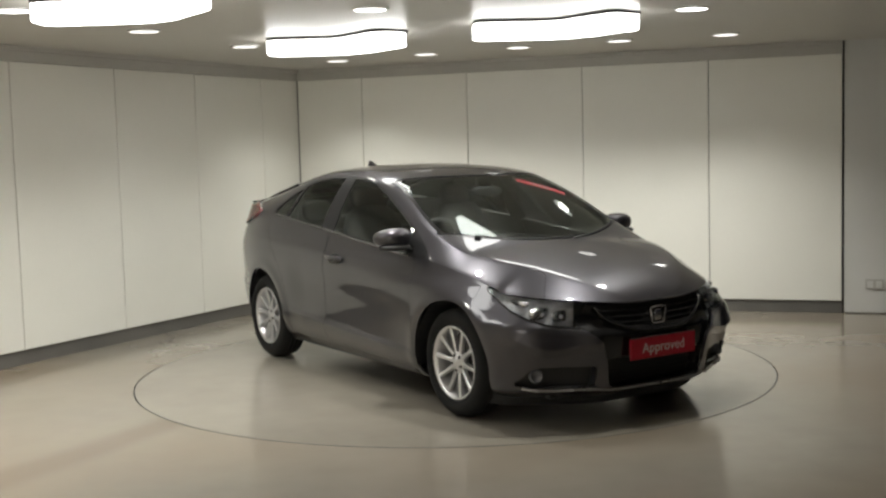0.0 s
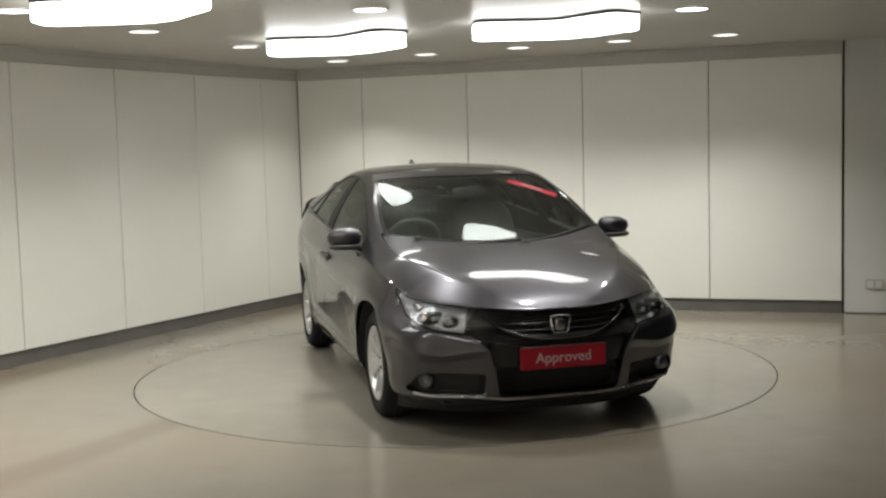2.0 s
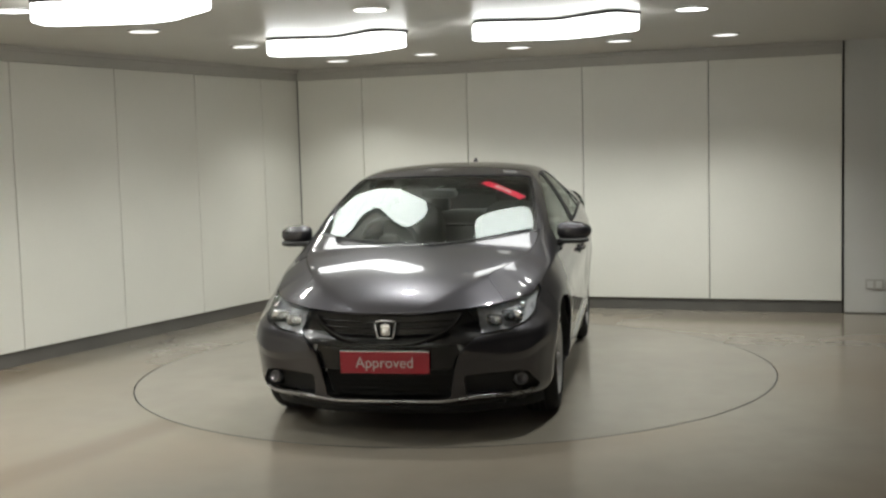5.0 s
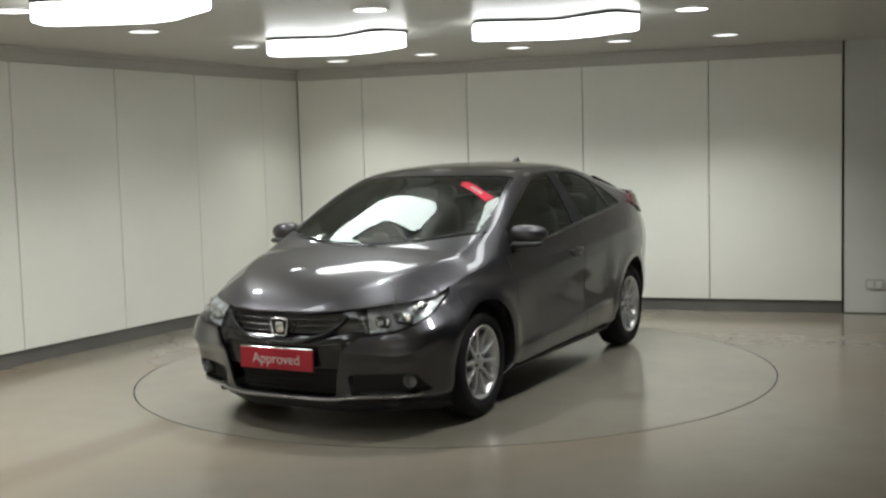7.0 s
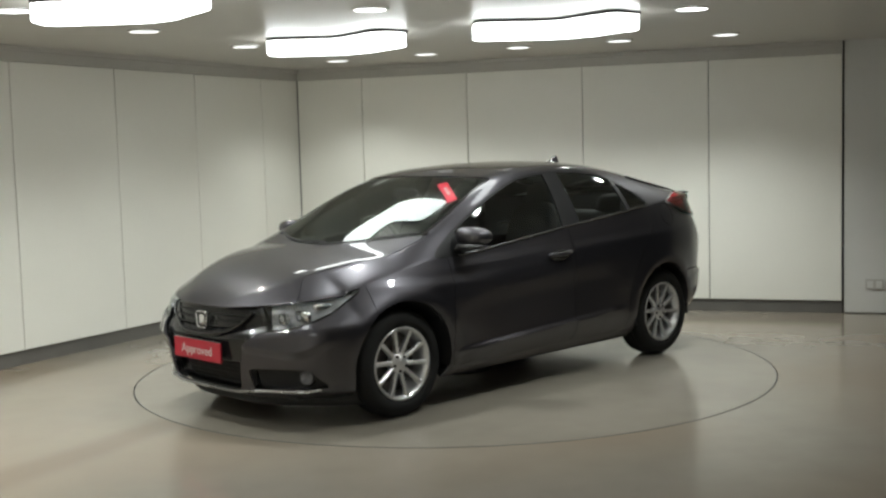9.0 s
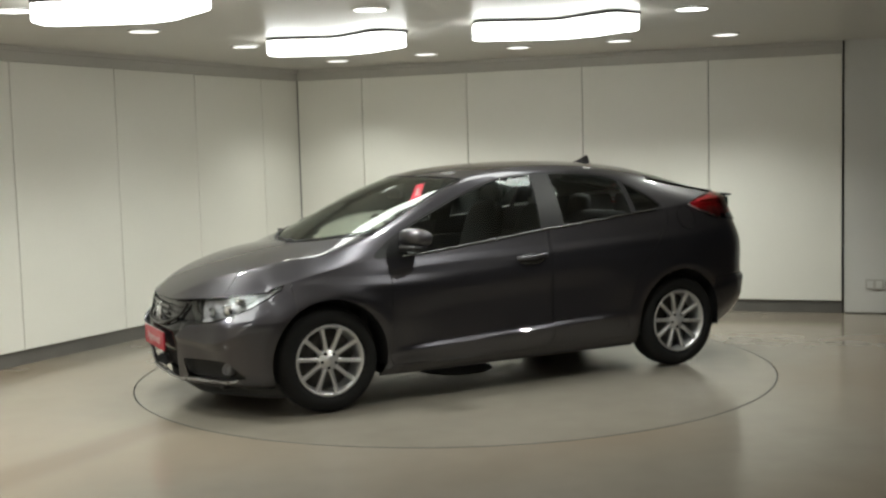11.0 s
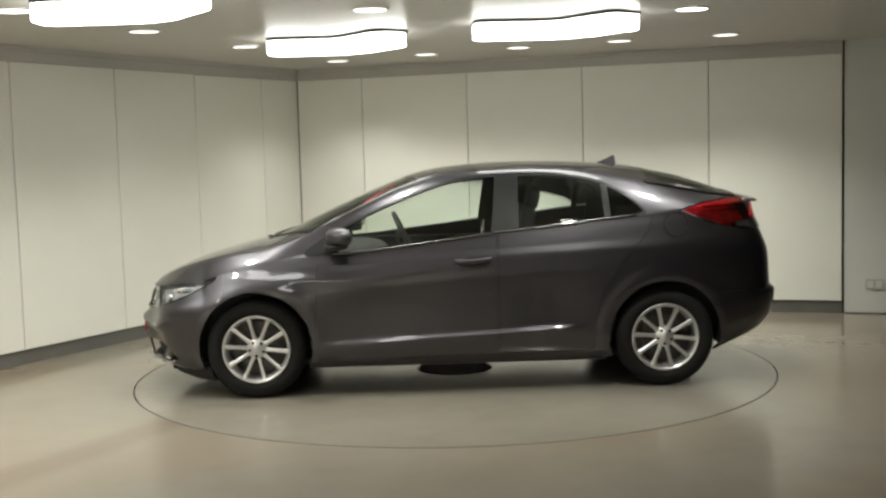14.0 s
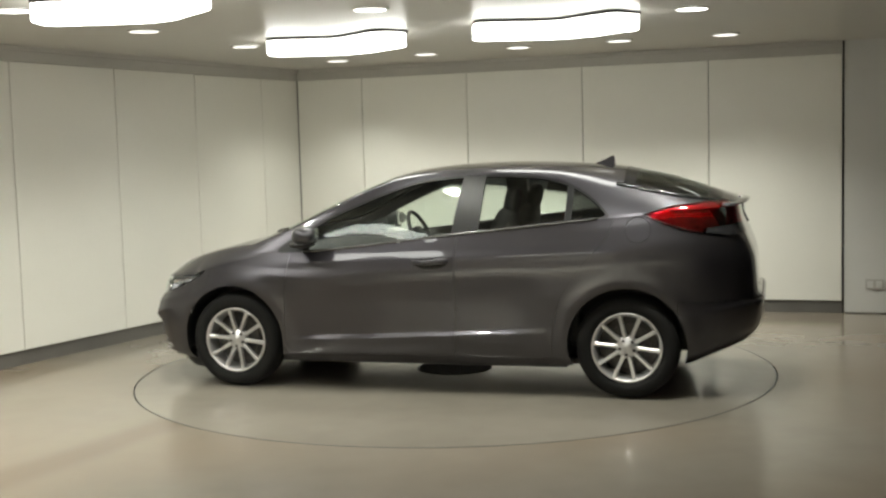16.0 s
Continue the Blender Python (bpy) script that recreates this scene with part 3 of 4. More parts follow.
def blob_bm(centre, size, power=2.6, nu=24, nv=14):
    """A rounded box-like lump (superellipsoid)."""
    bm = bmesh.new()
    rows = []
    f = lambda c: math.copysign(abs(c) ** (2 / power), c)
    for i in range(nv + 1):
        la = -math.pi / 2 + math.pi * i / nv
        rows.append([bm.verts.new((centre[0] + size[0] * f(math.cos(la)) * f(math.cos(2 * math.pi * k / nu)),
                                   centre[1] + size[1] * f(math.cos(la)) * f(math.sin(2 * math.pi * k / nu)),
                                   centre[2] + size[2] * f(math.sin(la)))) for k in range(nu)])
    for a, b in zip(rows, rows[1:]):
        for k in range(nu):
            j = (k + 1) % nu
            bm.faces.new((a[k], a[j], b[j], b[k]))
    bmesh.ops.remove_doubles(bm, verts=bm.verts, dist=1e-5)
    bmesh.ops.recalc_face_normals(bm, faces=bm.faces)
    return bm


# ---- car: skin ----
car = new("car")
tagged(car, "dark grey metallic five-door hatchback standing on the turntable", "car")

def quarter(n, along, across):
    """Angles of a quarter outline, even in x along the side and even in y across the end."""
    a = np.arccos(np.linspace(0, 1, along) ** (n / 2))
    b = np.arcsin(np.linspace(0, 1, across) ** (n / 2))
    return np.unique(np.round(np.concatenate([a, b]), 9))


angs = np.unique(np.concatenate([quarter(4.2, 100, 46), math.pi - quarter(7.0, 130, 46)]))
levels = np.unique(np.concatenate([np.linspace(0, 1, 96), np.linspace(0.90, 1, 10)]))
BELT = np.stack([belt_point(v, angs) for v in levels], 1)
belt_mesh = grid_mesh(BELT)

S = BELT[:, -1]
top_rows = []
K1, K2 = 16, 22
xs_, ys_, zs_ = S[:, 0], S[:, 1], S[:, 2]
hc = np.maximum(centre_top(xs_), zs_)
yr = rail_share(xs_) * ys_
zr = np.maximum(hc - rail_drop(xs_) * np.clip((hc - zs_) / 0.05, 0, 1), zs_)
green = step(-xs_, -1.05, -0.6) * (1 - step(-xs_, 1.25, 1.8))
for k in range(K1):
    t = k / K1
    bulge = 0.020 * green * math.sin(math.pi * t)
    bonnet_lift = (1 - green) * (t ** 0.75 - t) * 0.6
    y = ys_ + (yr - ys_) * t + bulge
    z = zs_ + (zr - zs_) * (t + bonnet_lift)
    top_rows.append(np.stack([xs_, y, z], -1))
for k in range(K2 + 1):
    t = k / K2
    y = yr * (1 - t)
    z = zr + (hc - zr) * (1 - (1 - t) ** 2.2)
    top_rows.append(np.stack([xs_, y, z], -1))
TOP = np.stack(top_rows, 1)
for _ in range(5):
    Q = TOP.copy()
    Q[:, 2:-1] = 0.5 * TOP[:, 2:-1] + 0.25 * (TOP[:, 1:-2] + TOP[:, 3:])
    Q[:, :3] = TOP[:, :3]
    TOP = Q
for _ in range(3):
    Q = TOP.copy()
    Q[2:-2, 1:] = 0.5 * TOP[2:-2, 1:] + 0.25 * (TOP[1:-3, 1:] + TOP[3:-1, 1:])
    TOP = Q
TOP[:, -1, 1] = 0.0
top_mesh = grid_mesh(TOP)
rail_y = lambda x: rail_share(x) * np.interp(-x, -xs_, ys_)

# wheel openings
belt = belt_mesh
for wx in (WHEEL_X, -WHEEL_X):
    belt = clip_mesh(belt, lambda V: np.maximum(np.hypot(V[:, 0] - wx, V[:, 2] - 0.325) - 0.358, 0.5 - V[:, 1]))[1]

# black front: grille, plate recess and lower intake
FRONT_BLACK = [(-0.2, 0.72), (0.40, 0.72), (0.455, 0.66), (0.50, 0.578), (0.455, 0.536), (0.402, 0.486), (0.390, 0.466), (0.365, 0.38), (0.338, 0.240), (0.30, 0.222), (-0.2, 0.222)]
fd = poly_dist(FRONT_BLACK)
front_black, belt = clip_mesh(belt, lambda V: np.where(V[:, 0] > 1.2, fd(V[:, 1:]), 1.0))
# fog lamp recess
FOG = [(0.415, 0.240), (0.408, 0.346), (0.43, 0.352), (0.69, 0.356), (0.735, 0.342), (0.785, 0.268), (0.775, 0.246), (0.70, 0.238)]
fg = poly_dist(FOG)
fog_pocket, belt = clip_mesh(belt, lambda V: np.where(V[:, 0] > 1.2, fg(V[:, 1:]), 1.0))
# headlamp, in distance round the corner and height
HEAD = [(0.40, 0.80), (0.41, 0.66), (0.46, 0.552), (0.60, 0.560), (0.76, 0.572), (0.95, 0.610), (1.09, 0.650), (1.20, 0.702), (1.290, 0.748), (1.295, 0.80)]
hd = poly_dist(HEAD)
head_lens, belt = clip_mesh(belt, lambda V: np.where(V[:, 0] > 1.2, hd(np.stack([V[:, 1] + 2.07 - V[:, 0], V[:, 2]], -1)), 1.0))
# tail lamp
TAILQ = [(-1.40, 1.122), (-1.60, 1.20), (-2.2, 1.20), (-2.2, 1.02), (-1.90, 0.985), (-1.66, 1.022), (-1.50, 1.075)]
td = poly_dist(TAILQ)
tail_lens, belt = clip_mesh(belt, lambda V: np.where(V[:, 1] > 0.42, td(V[:, [0, 2]]), 1.0))
# rear number plate recess and lower rear black
rear_black, belt = clip_mesh(belt, lambda V: np.where(V[:, 0] < -1.98, V[:, 2] - 0.345, 1.0))
# doors
gapw = 0.0025


FD = poly_dist([(0.925, 0.30), (0.90, 0.80), (0.86, 1.2), (-0.28, 1.2), (-0.235, 0.95), (-0.235, 0.30), (-0.20, 0.245), (0.90, 0.245)])
RD = poly_dist([(-0.245, 0.30), (-0.245, 0.95), (-0.29, 1.2), (-1.25, 1.2), (-1.20, 1.0), (-1.02, 0.80), (-0.90, 0.62), (-0.855, 0.45), (-0.84, 0.245), (-0.22, 0.245)])
side_only = lambda V, d: np.where(V[:, 1] > 0.6, d, 1.0)
front_door, belt = clip_mesh(belt, lambda V: side_only(V, FD(V[:, [0, 2]])))
front_door = clip_mesh(front_door, lambda V: FD(V[:, [0, 2]]) + gapw)[0]
rear_door, belt = clip_mesh(belt, lambda V: side_only(V, RD(V[:, [0, 2]])))
rear_door = clip_mesh(rear_door, lambda V: RD(V[:, [0, 2]]) + gapw)[0]
front_bumper, rest = clip_mesh(belt, lambda V: -(V[:, 0] - (1.50 + 0.0 * V[:, 2])))
front_bumper = clip_mesh(front_bumper, lambda V: -(V[:, 0] - 1.502))[0]
rear_bumper, rest = clip_mesh(rest, lambda V: np.maximum(V[:, 0] + 1.60, V[:, 2] - 0.60))
rear_bumper = clip_mesh(rear_bumper, lambda V: np.maximum(V[:, 0] + 1.6035, V[:, 2] - 0.5965))[0]
tail_face, rest = clip_mesh(rest, lambda V: np.maximum(V[:, 0] + 1.7, V[:, 1] - 0.62))
tail_face = clip_mesh(tail_face, lambda V: V[:, 1] - 0.6165)[0]
fuel_flap, rest_left = clip_mesh(rest, lambda V: np.where(V[:, 0] < -1, np.hypot(V[:, 0] + 1.372, V[:, 2] - 1.030) - 0.078, 1.0))
fuel_flap = clip_mesh(fuel_flap, lambda V: np.hypot(V[:, 0] + 1.372, V[:, 2] - 1.030) - 0.075)[0]

# glass house
DLO = smooth_loop([(0.985, 0.905), (0.82, 0.893), (0.5, 0.922), (0.21, 0.955), (-0.11, 0.990), (-0.25, 1.007), (-0.676, 1.047), (-0.99, 1.080), (-1.13, 1.094), (-1.195, 1.112), (-1.105, 1.21), (-0.977, 1.289), (-0.853, 1.335), (-0.684, 1.364), (-0.47, 1.374), (-0.256, 1.370), (-0.114, 1.362), (0.06, 1.338), (0.28, 1.270), (0.5, 1.182), (0.677, 1.102), (0.856, 1.005)], 5)
dd = poly_dist(DLO)
cowl_x = lambda y: 1.265 - 0.33 * (y / 0.72) ** 2
head_x = lambda y: 0.335 - 0.08 * (y / 0.57) ** 2
ws_d = lambda V: np.maximum.reduce([V[:, 0] - cowl_x(V[:, 1]), head_x(V[:, 1]) - V[:, 0], V[:, 1] - (rail_y(V[:, 0]) - 0.012)])
hg_d = lambda V: np.maximum.reduce([V[:, 0] + 1.235 + 0.02 * (V[:, 1] / 0.5) ** 2, -1.845 - V[:, 0], V[:, 1] - (rail_y(V[:, 0]) + 0.022)])
top = top_mesh
TAIL_TOP = poly_dist([(-1.43, 1.10), (-1.43, 1.132), (-1.56, 1.166), (-1.75, 1.186), (-1.90, 1.190), (-1.90, 1.10)])
tail_upper, top = clip_mesh(top, lambda V: np.where((V[:, 1] > 0.50) & (V[:, 0] < -1.40), TAIL_TOP(V[:, [0, 2]]), 1.0))
on_side = lambda V: np.where((V[:, 1] > rail_y(V[:, 0]) - 0.03) & (V[:, 0] < 1.05) & (V[:, 0] > -1.4), dd(V[:, [0, 2]]), 1.0)
side_glass, top = clip_mesh(top, on_side)
windscreen, top = clip_mesh(top, ws_d)
hatch_glass, top = clip_mesh(top, hg_d)
bonnet, top = clip_mesh(top, lambda V: np.maximum(cowl_x(V[:, 1]) + 0.012 - V[:, 0], V[:, 1] - rail_y(V[:, 0]) * (1 + 0.72 * step(V[:, 0], 1.70, 1.95))))
fender_top, roof = clip_mesh(top, lambda V: 0.93 - V[:, 0])
fender_top = clip_mesh(fender_top, lambda V: rail_y(V[:, 0]) * (1 + 0.72 * step(V[:, 0], 1.70, 1.95)) + 0.004 - V[:, 1])[0]
roof, spoiler_deck = clip_mesh(roof, lambda V: -1.845 - V[:, 0])


def both(mesh):
    return joined(mesh, flip_y(mesh))


shell("body_shell", joined(rest_left, roof, flip_y(rest), flip_y(roof)), M_PAINT, car, "dark grey metallic paint")
shell("bonnet", both(bonnet), M_PAINT, car)
shell("front_bumper", both(front_bumper), M_PAINT, car)
shell("rear_bumper", both(rear_bumper), M_PAINT, car)
shell("rear_diffuser", both(rear_black), M_BLACK_TRIM, car, "black lower rear bumper")
shell("tailgate", both(tail_face), M_PAINT, car)
shell("spoiler", both(spoiler_deck), M_PAINT, car)
shell("fuel_flap", fuel_flap, M_PAINT, car, thick=0.008)
for sgn, flip in ((1, lambda m: m), (-1, flip_y)):
    shell("fender", flip(fender_top), M_PAINT, car)
    fd_ob = shell("front_door", flip(front_door), M_PAINT, car, thick=0.02)
    rd_ob = shell("rear_door", flip(rear_door), M_PAINT, car, thick=0.02)
    # side windows
    frame_piece, inner = clip_mesh(side_glass, lambda V: -(dd(V[:, [0, 2]]) + 0.013))
    pillar_b = poly_dist([(-0.262, 1.5), (-0.19, 0.9), (-0.375, 0.9), (-0.40, 1.5)])
    bar_q = poly_dist([(-0.925, 1.5), (-0.925, 0.9), (-0.965, 0.9), (-0.965, 1.5)])
    sail = lambda V: 0.76 - V[:, 0]
    pillars = []
    for fn in (lambda V: pillar_b(V[:, [0, 2]]), lambda V: bar_q(V[:, [0, 2]]), sail):
        piece, inner = clip_mesh(inner, fn)
        pillars.append(piece)
    shell("window_surround", flip(joined(frame_piece, *pillars)), M_PILLAR, car, "satin black window surround", thick=0.015, push=-0.002)
    fg_, rest_g = clip_mesh(inner, lambda V: -0.23 - V[:, 0])
    rg_, qg_ = clip_mesh(rest_g, lambda V: -0.94 - V[:, 0])
    for nm, g, mat in (("front_window", fg_, M_GLASS), ("rear_window", rg_, M_GLASS), ("quarter_window", qg_, M_GLASS_BLACK)):
        ob = shell(nm, flip(g), mat, car, "green-tinted window glass" if mat == M_GLASS else "dark quarter glass", thick=0, push=-0.006)
        ob.visible_shadow = False
    # head lamp
    lamp = shell("headlamp", flip(head_lens), M_LENS, car, "clear headlamp lens", thick=0, push=-0.001)
    lamp.visible_shadow = False
    rim_l, _ = clip_mesh(head_lens, lambda V: -(hd(np.stack([V[:, 1] + 2.07 - V[:, 0], V[:, 2]], -1)) + 0.012))
    shrink = lambda m: (m[0] * np.array([1, 0.985, 1]) + np.array([-0.055, 0, 0]), m[1])
    outer_part, inner_part = clip_mesh(head_lens, lambda V: 0.56 + 0.0 * V[:, 2] - (V[:, 1] + 2.07 - V[:, 0]))
    shell("inner_bezel", flip(shrink(inner_part)), M_SMOKE, lamp, "dark grey bezel", thick=0.004)
    shell("reflector", flip(shrink(outer_part)), M_SILVER, lamp, "pale silver reflector housing", thick=0.004)
    for q, z, size, lbl in ((0.68, 0.618, (0.016, 0.050, 0.034), "main beam bowl"), (0.84, 0.644, (0.026, 0.066, 0.036), "dipped beam bowl"), (1.02, 0.690, (0.085, 0.018, 0.020), "side lamp bowl")):
        i, k = np.unravel_index(np.argmin(np.hypot(BELT[:, :, 1] + 2.07 - BELT[:, :, 0] - q, BELT[:, :, 2] - z) + (BELT[:, :, 0] < 1.2)), BELT.shape[:2])
        c = BELT[i, k]
        bowl = part("lamp_bowl", blob_bm((c[0] - 0.042, sgn * (c[1] - 0.020), c[2]), size, 3.4, 24, 12), M_REFLECTOR, lamp, "silver " + lbl, True)
        part("bulb_lens", blob_bm((c[0] - 0.042 + size[0] * 0.9, sgn * (c[1] - 0.018), c[2]), (0.007, 0.013, 0.012), 2.0, 14, 8), M_SILVER, bowl, "pale bulb cap", True)
    shell("lamp_rim", flip(rim_l), M_BLACK_GLOSS, lamp, "thin black rim", thick=0.006, push=0.0006)
    # tail lamp
    clear_piece, red_piece = clip_mesh(tail_lens, lambda V: np.maximum(V[:, 0] + 1.76, V[:, 2] - (1.035 - 0.10 * (V[:, 0] + 1.76))))
    proud = lambda m, k: (m[0] + k * np.array([-0.010, 0.014, 0.003]), m[1])
    lens = joined(red_piece, tail_upper)
    tail = shell("tail_lamp", flip(proud(lens, 1.0)), M_TAIL_GLASS, car, "red wraparound tail lamp", thick=0)
    shell("tail_reflector", flip(proud(lens, -1.2)), M_SILVER, tail, "silver reflector behind the red lens", thick=0.004)
    for k, zz in enumerate((1.075, 1.105, 1.135)):
        pts = [(float(x), sgn * (float(np.interp(-x, -xs_, ys_)) - 0.012), zz + 0.02 * (-1.5 - float(x))) for x in np.linspace(-1.56, -1.86, 9)]
        part("light_guide", tube_bm(pts, 0.006, 0.005, 6), M_TAIL, tail, "dark red light guide", True)
    shell("reversing_lens", flip(proud(clear_piece, 0.9)), M_SMOKE, tail, "smoky clear lower lens", thick=0.01)
    # fog pocket
    pk = (fog_pocket[0] * np.array([1, 1, 1]) + np.array([-0.055, 0, 0]), fog_pocket[1])
    pocket = shell("fog_recess", flip(pk), M_PIT, car, "black fog lamp recess", thick=0.01)
    part("fog_lamp", lathe_bm([(0.0, 0.0), (0.022, -0.002), (0.028, 0.008), (0.038, 0.006), (0.038, -0.05), (0.0, -0.05)], 24), M_BULB, pocket, "round chrome fog lamp", True).matrix_basis = pose(nose_x(0.69, 0.30) - 0.022, sgn * 0.692, 0.305, 0, 74, sgn * 28)
shell("windscreen", both(clip_mesh(windscreen, lambda V: ws_d(V) + 0.024)[0]), M_GLASS, car, "green-tinted windscreen", thick=0, push=-0.004).visible_shadow = False
shell("windscreen_edge", both(clip_mesh(windscreen, lambda V: -(ws_d(V) + 0.024))[0]), M_BLACK_GLOSS, car, "black edge band of the windscreen", thick=0.004, push=-0.004)
shell("hatch_window", both(clip_mesh(hatch_glass, lambda V: hg_d(V) + 0.075)[0]), M_GLASS_DARK, car, "dark hatch glass", thick=0, push=-0.004).visible_shadow = False
shell("hatch_edge", both(clip_mesh(hatch_glass, lambda V: -(hg_d(V) + 0.075))[0]), M_BLACK_GLOSS, car, "black edge band of the hatch glass", thick=0.004, push=-0.004)

# front mask with grille, chrome line, sign
intake, upper_black = clip_mesh(front_black, lambda V: V[:, 2] - 0.385)
mask = shell("grille", both((upper_black[0] + np.array([-0.03, 0, 0]), upper_black[1])), M_BLACK_GLOSS, car, "gloss black grille", thick=0.012)
shell("intake", both((intake[0] + np.array([-0.11, 0, 0]), intake[1])), M_PIT, mask, "deep black lower intake", thick=0.012)


def nose_path(pts, off=0.0, n=10):
    out = []
    P = [np.array(q, float) for q in pts]
    full = []
    for i in range(len(P) - 1):
        p0, p1, p2, p3 = P[max(i - 1, 0)], P[i], P[i + 1], P[min(i + 2, len(P) - 1)]
        for k in range(n):
            t = k / n
            full.append(0.5 * (2 * p1 + (p2 - p0) * t + (2 * p0 - 5 * p1 + 4 * p2 - p3) * t * t + (3 * p1 - p0 - 3 * p2 + p3) * t**3))
    full.append(P[-1])
    return [(nose_x(y, z) + off, y, z) for y, z in full]


mirror_path = lambda pts: [(-y, z) for y, z in pts[::-1] if y > 0] + pts
part("grille_trim", tube_bm(nose_path(mirror_path([(0.0, 0.524), (0.15, 0.532), (0.28, 0.570), (0.36, 0.620), (0.395, 0.668)]), -0.010), 0.008, 0.011), M_BLACK_GLOSS, mask, "gloss black grille rim", True)
for z, h in ((0.645, 0.36), (0.612, 0.345), (0.578, 0.30), (0.545, 0.22)):
    part("grille_bar", tube_bm(nose_path([(-h, z), (-h / 2, z - 0.006), (0, z - 0.008), (h / 2, z - 0.006), (h, z)], -0.018), 0.007, 0.0055), M_BLACK_GLOSS, mask, smooth=True)
for z in (0.245, 0.27, 0.295, 0.32, 0.345, 0.37):
    part("intake_slat", tube_bm(nose_path([(-0.325, z), (0, z), (0.325, z)], -0.085), 0.004, 0.003, 6), M_PIT, mask)
# badge: a plain chrome trapezoid frame
badge = part("badge", tube_bm([(nose_x(0, 0.6) + 0.006, y, z) for y, z in ((-0.052, 0.642), (-0.02, 0.646), (0.02, 0.646), (0.052, 0.642), (0.058, 0.63), (0.044, 0.562), (0.034, 0.552), (-0.034, 0.552), (-0.044, 0.562), (-0.058, 0.63))], 0.007, 0.006, 8, True), M_CHROME, mask, "chrome trapezoid badge frame", True)
part("badge_core", blob_bm((nose_x(0, 0.6) + 0.004, 0, 0.598), (0.006, 0.026, 0.032), 4.0), M_CHROME, mask, "plain chrome badge centre", True)
# lower lip and cheeks; the grey lip's highlight is coloured in as pale metal
part("bumper_lip", tube_bm(nose_path(mirror_path([(0.0, 0.212), (0.28, 0.212), (0.36, 0.218), (0.45, 0.226), (0.60, 0.222), (0.68, 0.226), (0.75, 0.238)]), -0.002), 0.009, 0.009), M_LIP, car, "lower bumper lip, its highlight put in as pale satin metal", True)
# black valance under the lip
bm = bmesh.new()
rows = []
for k in range(-24, 25):
    y = 0.78 * k / 24
    x = nose_x(y, 0.2) - 0.085
    rows.append([bm.verts.new((x - d, y, z)) for d, z in ((0.0, 0.205), (0.01, 0.15), (0.05, 0.115), (0.5, 0.115))])
for p, q in zip(rows, rows[1:]):
    for i in range(3):
        bm.faces.new((p[i], q[i], q[i + 1], p[i + 1]))
part("valance", bm, M_PIT, car, "black lower valance", True)
# dealer sign in place of the plate
sx = 2.122
sign = part("number_plate", box_bm((sx, -0.24, 0.372), (sx + 0.012, 0.24, 0.486), 0.003, 2), M_RED, car, "red dealer plate with white lettering")
part("plate_strip", box_bm((sx + 0.001, -0.24, 0.488), (sx + 0.012, 0.24, 0.493), 0.001, 1), M_CHROME, sign, "bright strip over the plate")


def lettering(text, size, parent, m, material, name="lettering"):
    cu = bpy.data.curves.new(name, "FONT")
    cu.body, cu.size, cu.align_x, cu.align_y, cu.extrude = text, size, "CENTER", "CENTER", 0.0008
    tmp = bpy.data.objects.new(name, cu)
    scene.collection.objects.link(tmp)
    dg = bpy.context.evaluated_depsgraph_get()
    me = bpy.data.meshes.new_from_object(tmp.evaluated_get(dg))
    scene.collection.objects.unlink(tmp)
    bpy.data.objects.remove(tmp)
    ob = new(name, me)
    me.materials.clear()
    me.materials.append(material)
    ob.parent = parent
    ob.matrix_basis = m
    return ob


lettering("Approved", 0.078, sign, Matrix.Translation((sx + 0.0135, 0.0, 0.428)) @ Matrix(((0, 0, 1, 0), (1, 0, 0, 0), (0, 1, 0, 0), (0, 0, 0, 1))), M_WHITE_PRINT)

# red sticker inside the windscreen corner


def top_point(x, y):
    """The skin over (x, y) on the upper body."""
    cols = TOP[:, 0, 0]
    i = int(np.clip(np.searchsorted(-cols, -x), 1, len(cols) - 1))
    hs = []
    for row in (TOP[i - 1], TOP[i]):
        o = np.argsort(row[:, 1])
        hs.append(float(np.interp(abs(y), row[o, 1], row[o, 2])))
    t = (cols[i - 1] - x) / max(cols[i - 1] - cols[i], 1e-9)
    return hs[0] + (hs[1] - hs[0]) * min(max(t, 0), 1)


bm = bmesh.new()
grid = []
a, b = Vector((0.40, 0.29)), Vector((0.585, 0.570))
for i in range(13):
    t = i / 12
    rowv = []
    for k in (0, 1, 2):
        q = a.lerp(b, t) + Vector((0.055, -0.036)) * (k / 2 - 0.5)
        rowv.append(bm.verts.new((q.x, q.y, top_point(q.x, q.y) - 0.016)))
    grid.append(rowv)
for r0, r1 in zip(grid, grid[1:]):
    for k in (0, 1):
        bm.faces.new((r0[k], r0[k + 1], r1[k + 1], r1[k]))
sticker = part("windscreen_sticker", bm, M_RED_STICKER, car, "red paper sticker behind the windscreen", True)
bm = bmesh.new()
for t0, t1 in ((0.30, 0.42), (0.45, 0.52), (0.55, 0.70)):
    vs = []
    for t, k in ((t0, -0.16), (t1, -0.16), (t1, 0.16), (t0, 0.16)):
        q = a.lerp(b, t) + Vector((0.055, -0.036)) * k
        vs.append(bm.verts.new((q.x, q.y, top_point(q.x, q.y) - 0.0145)))
    bm.faces.new(vs)
part("printed_bars", bm, M_WHITE_PRINT, sticker, "white printed bars")

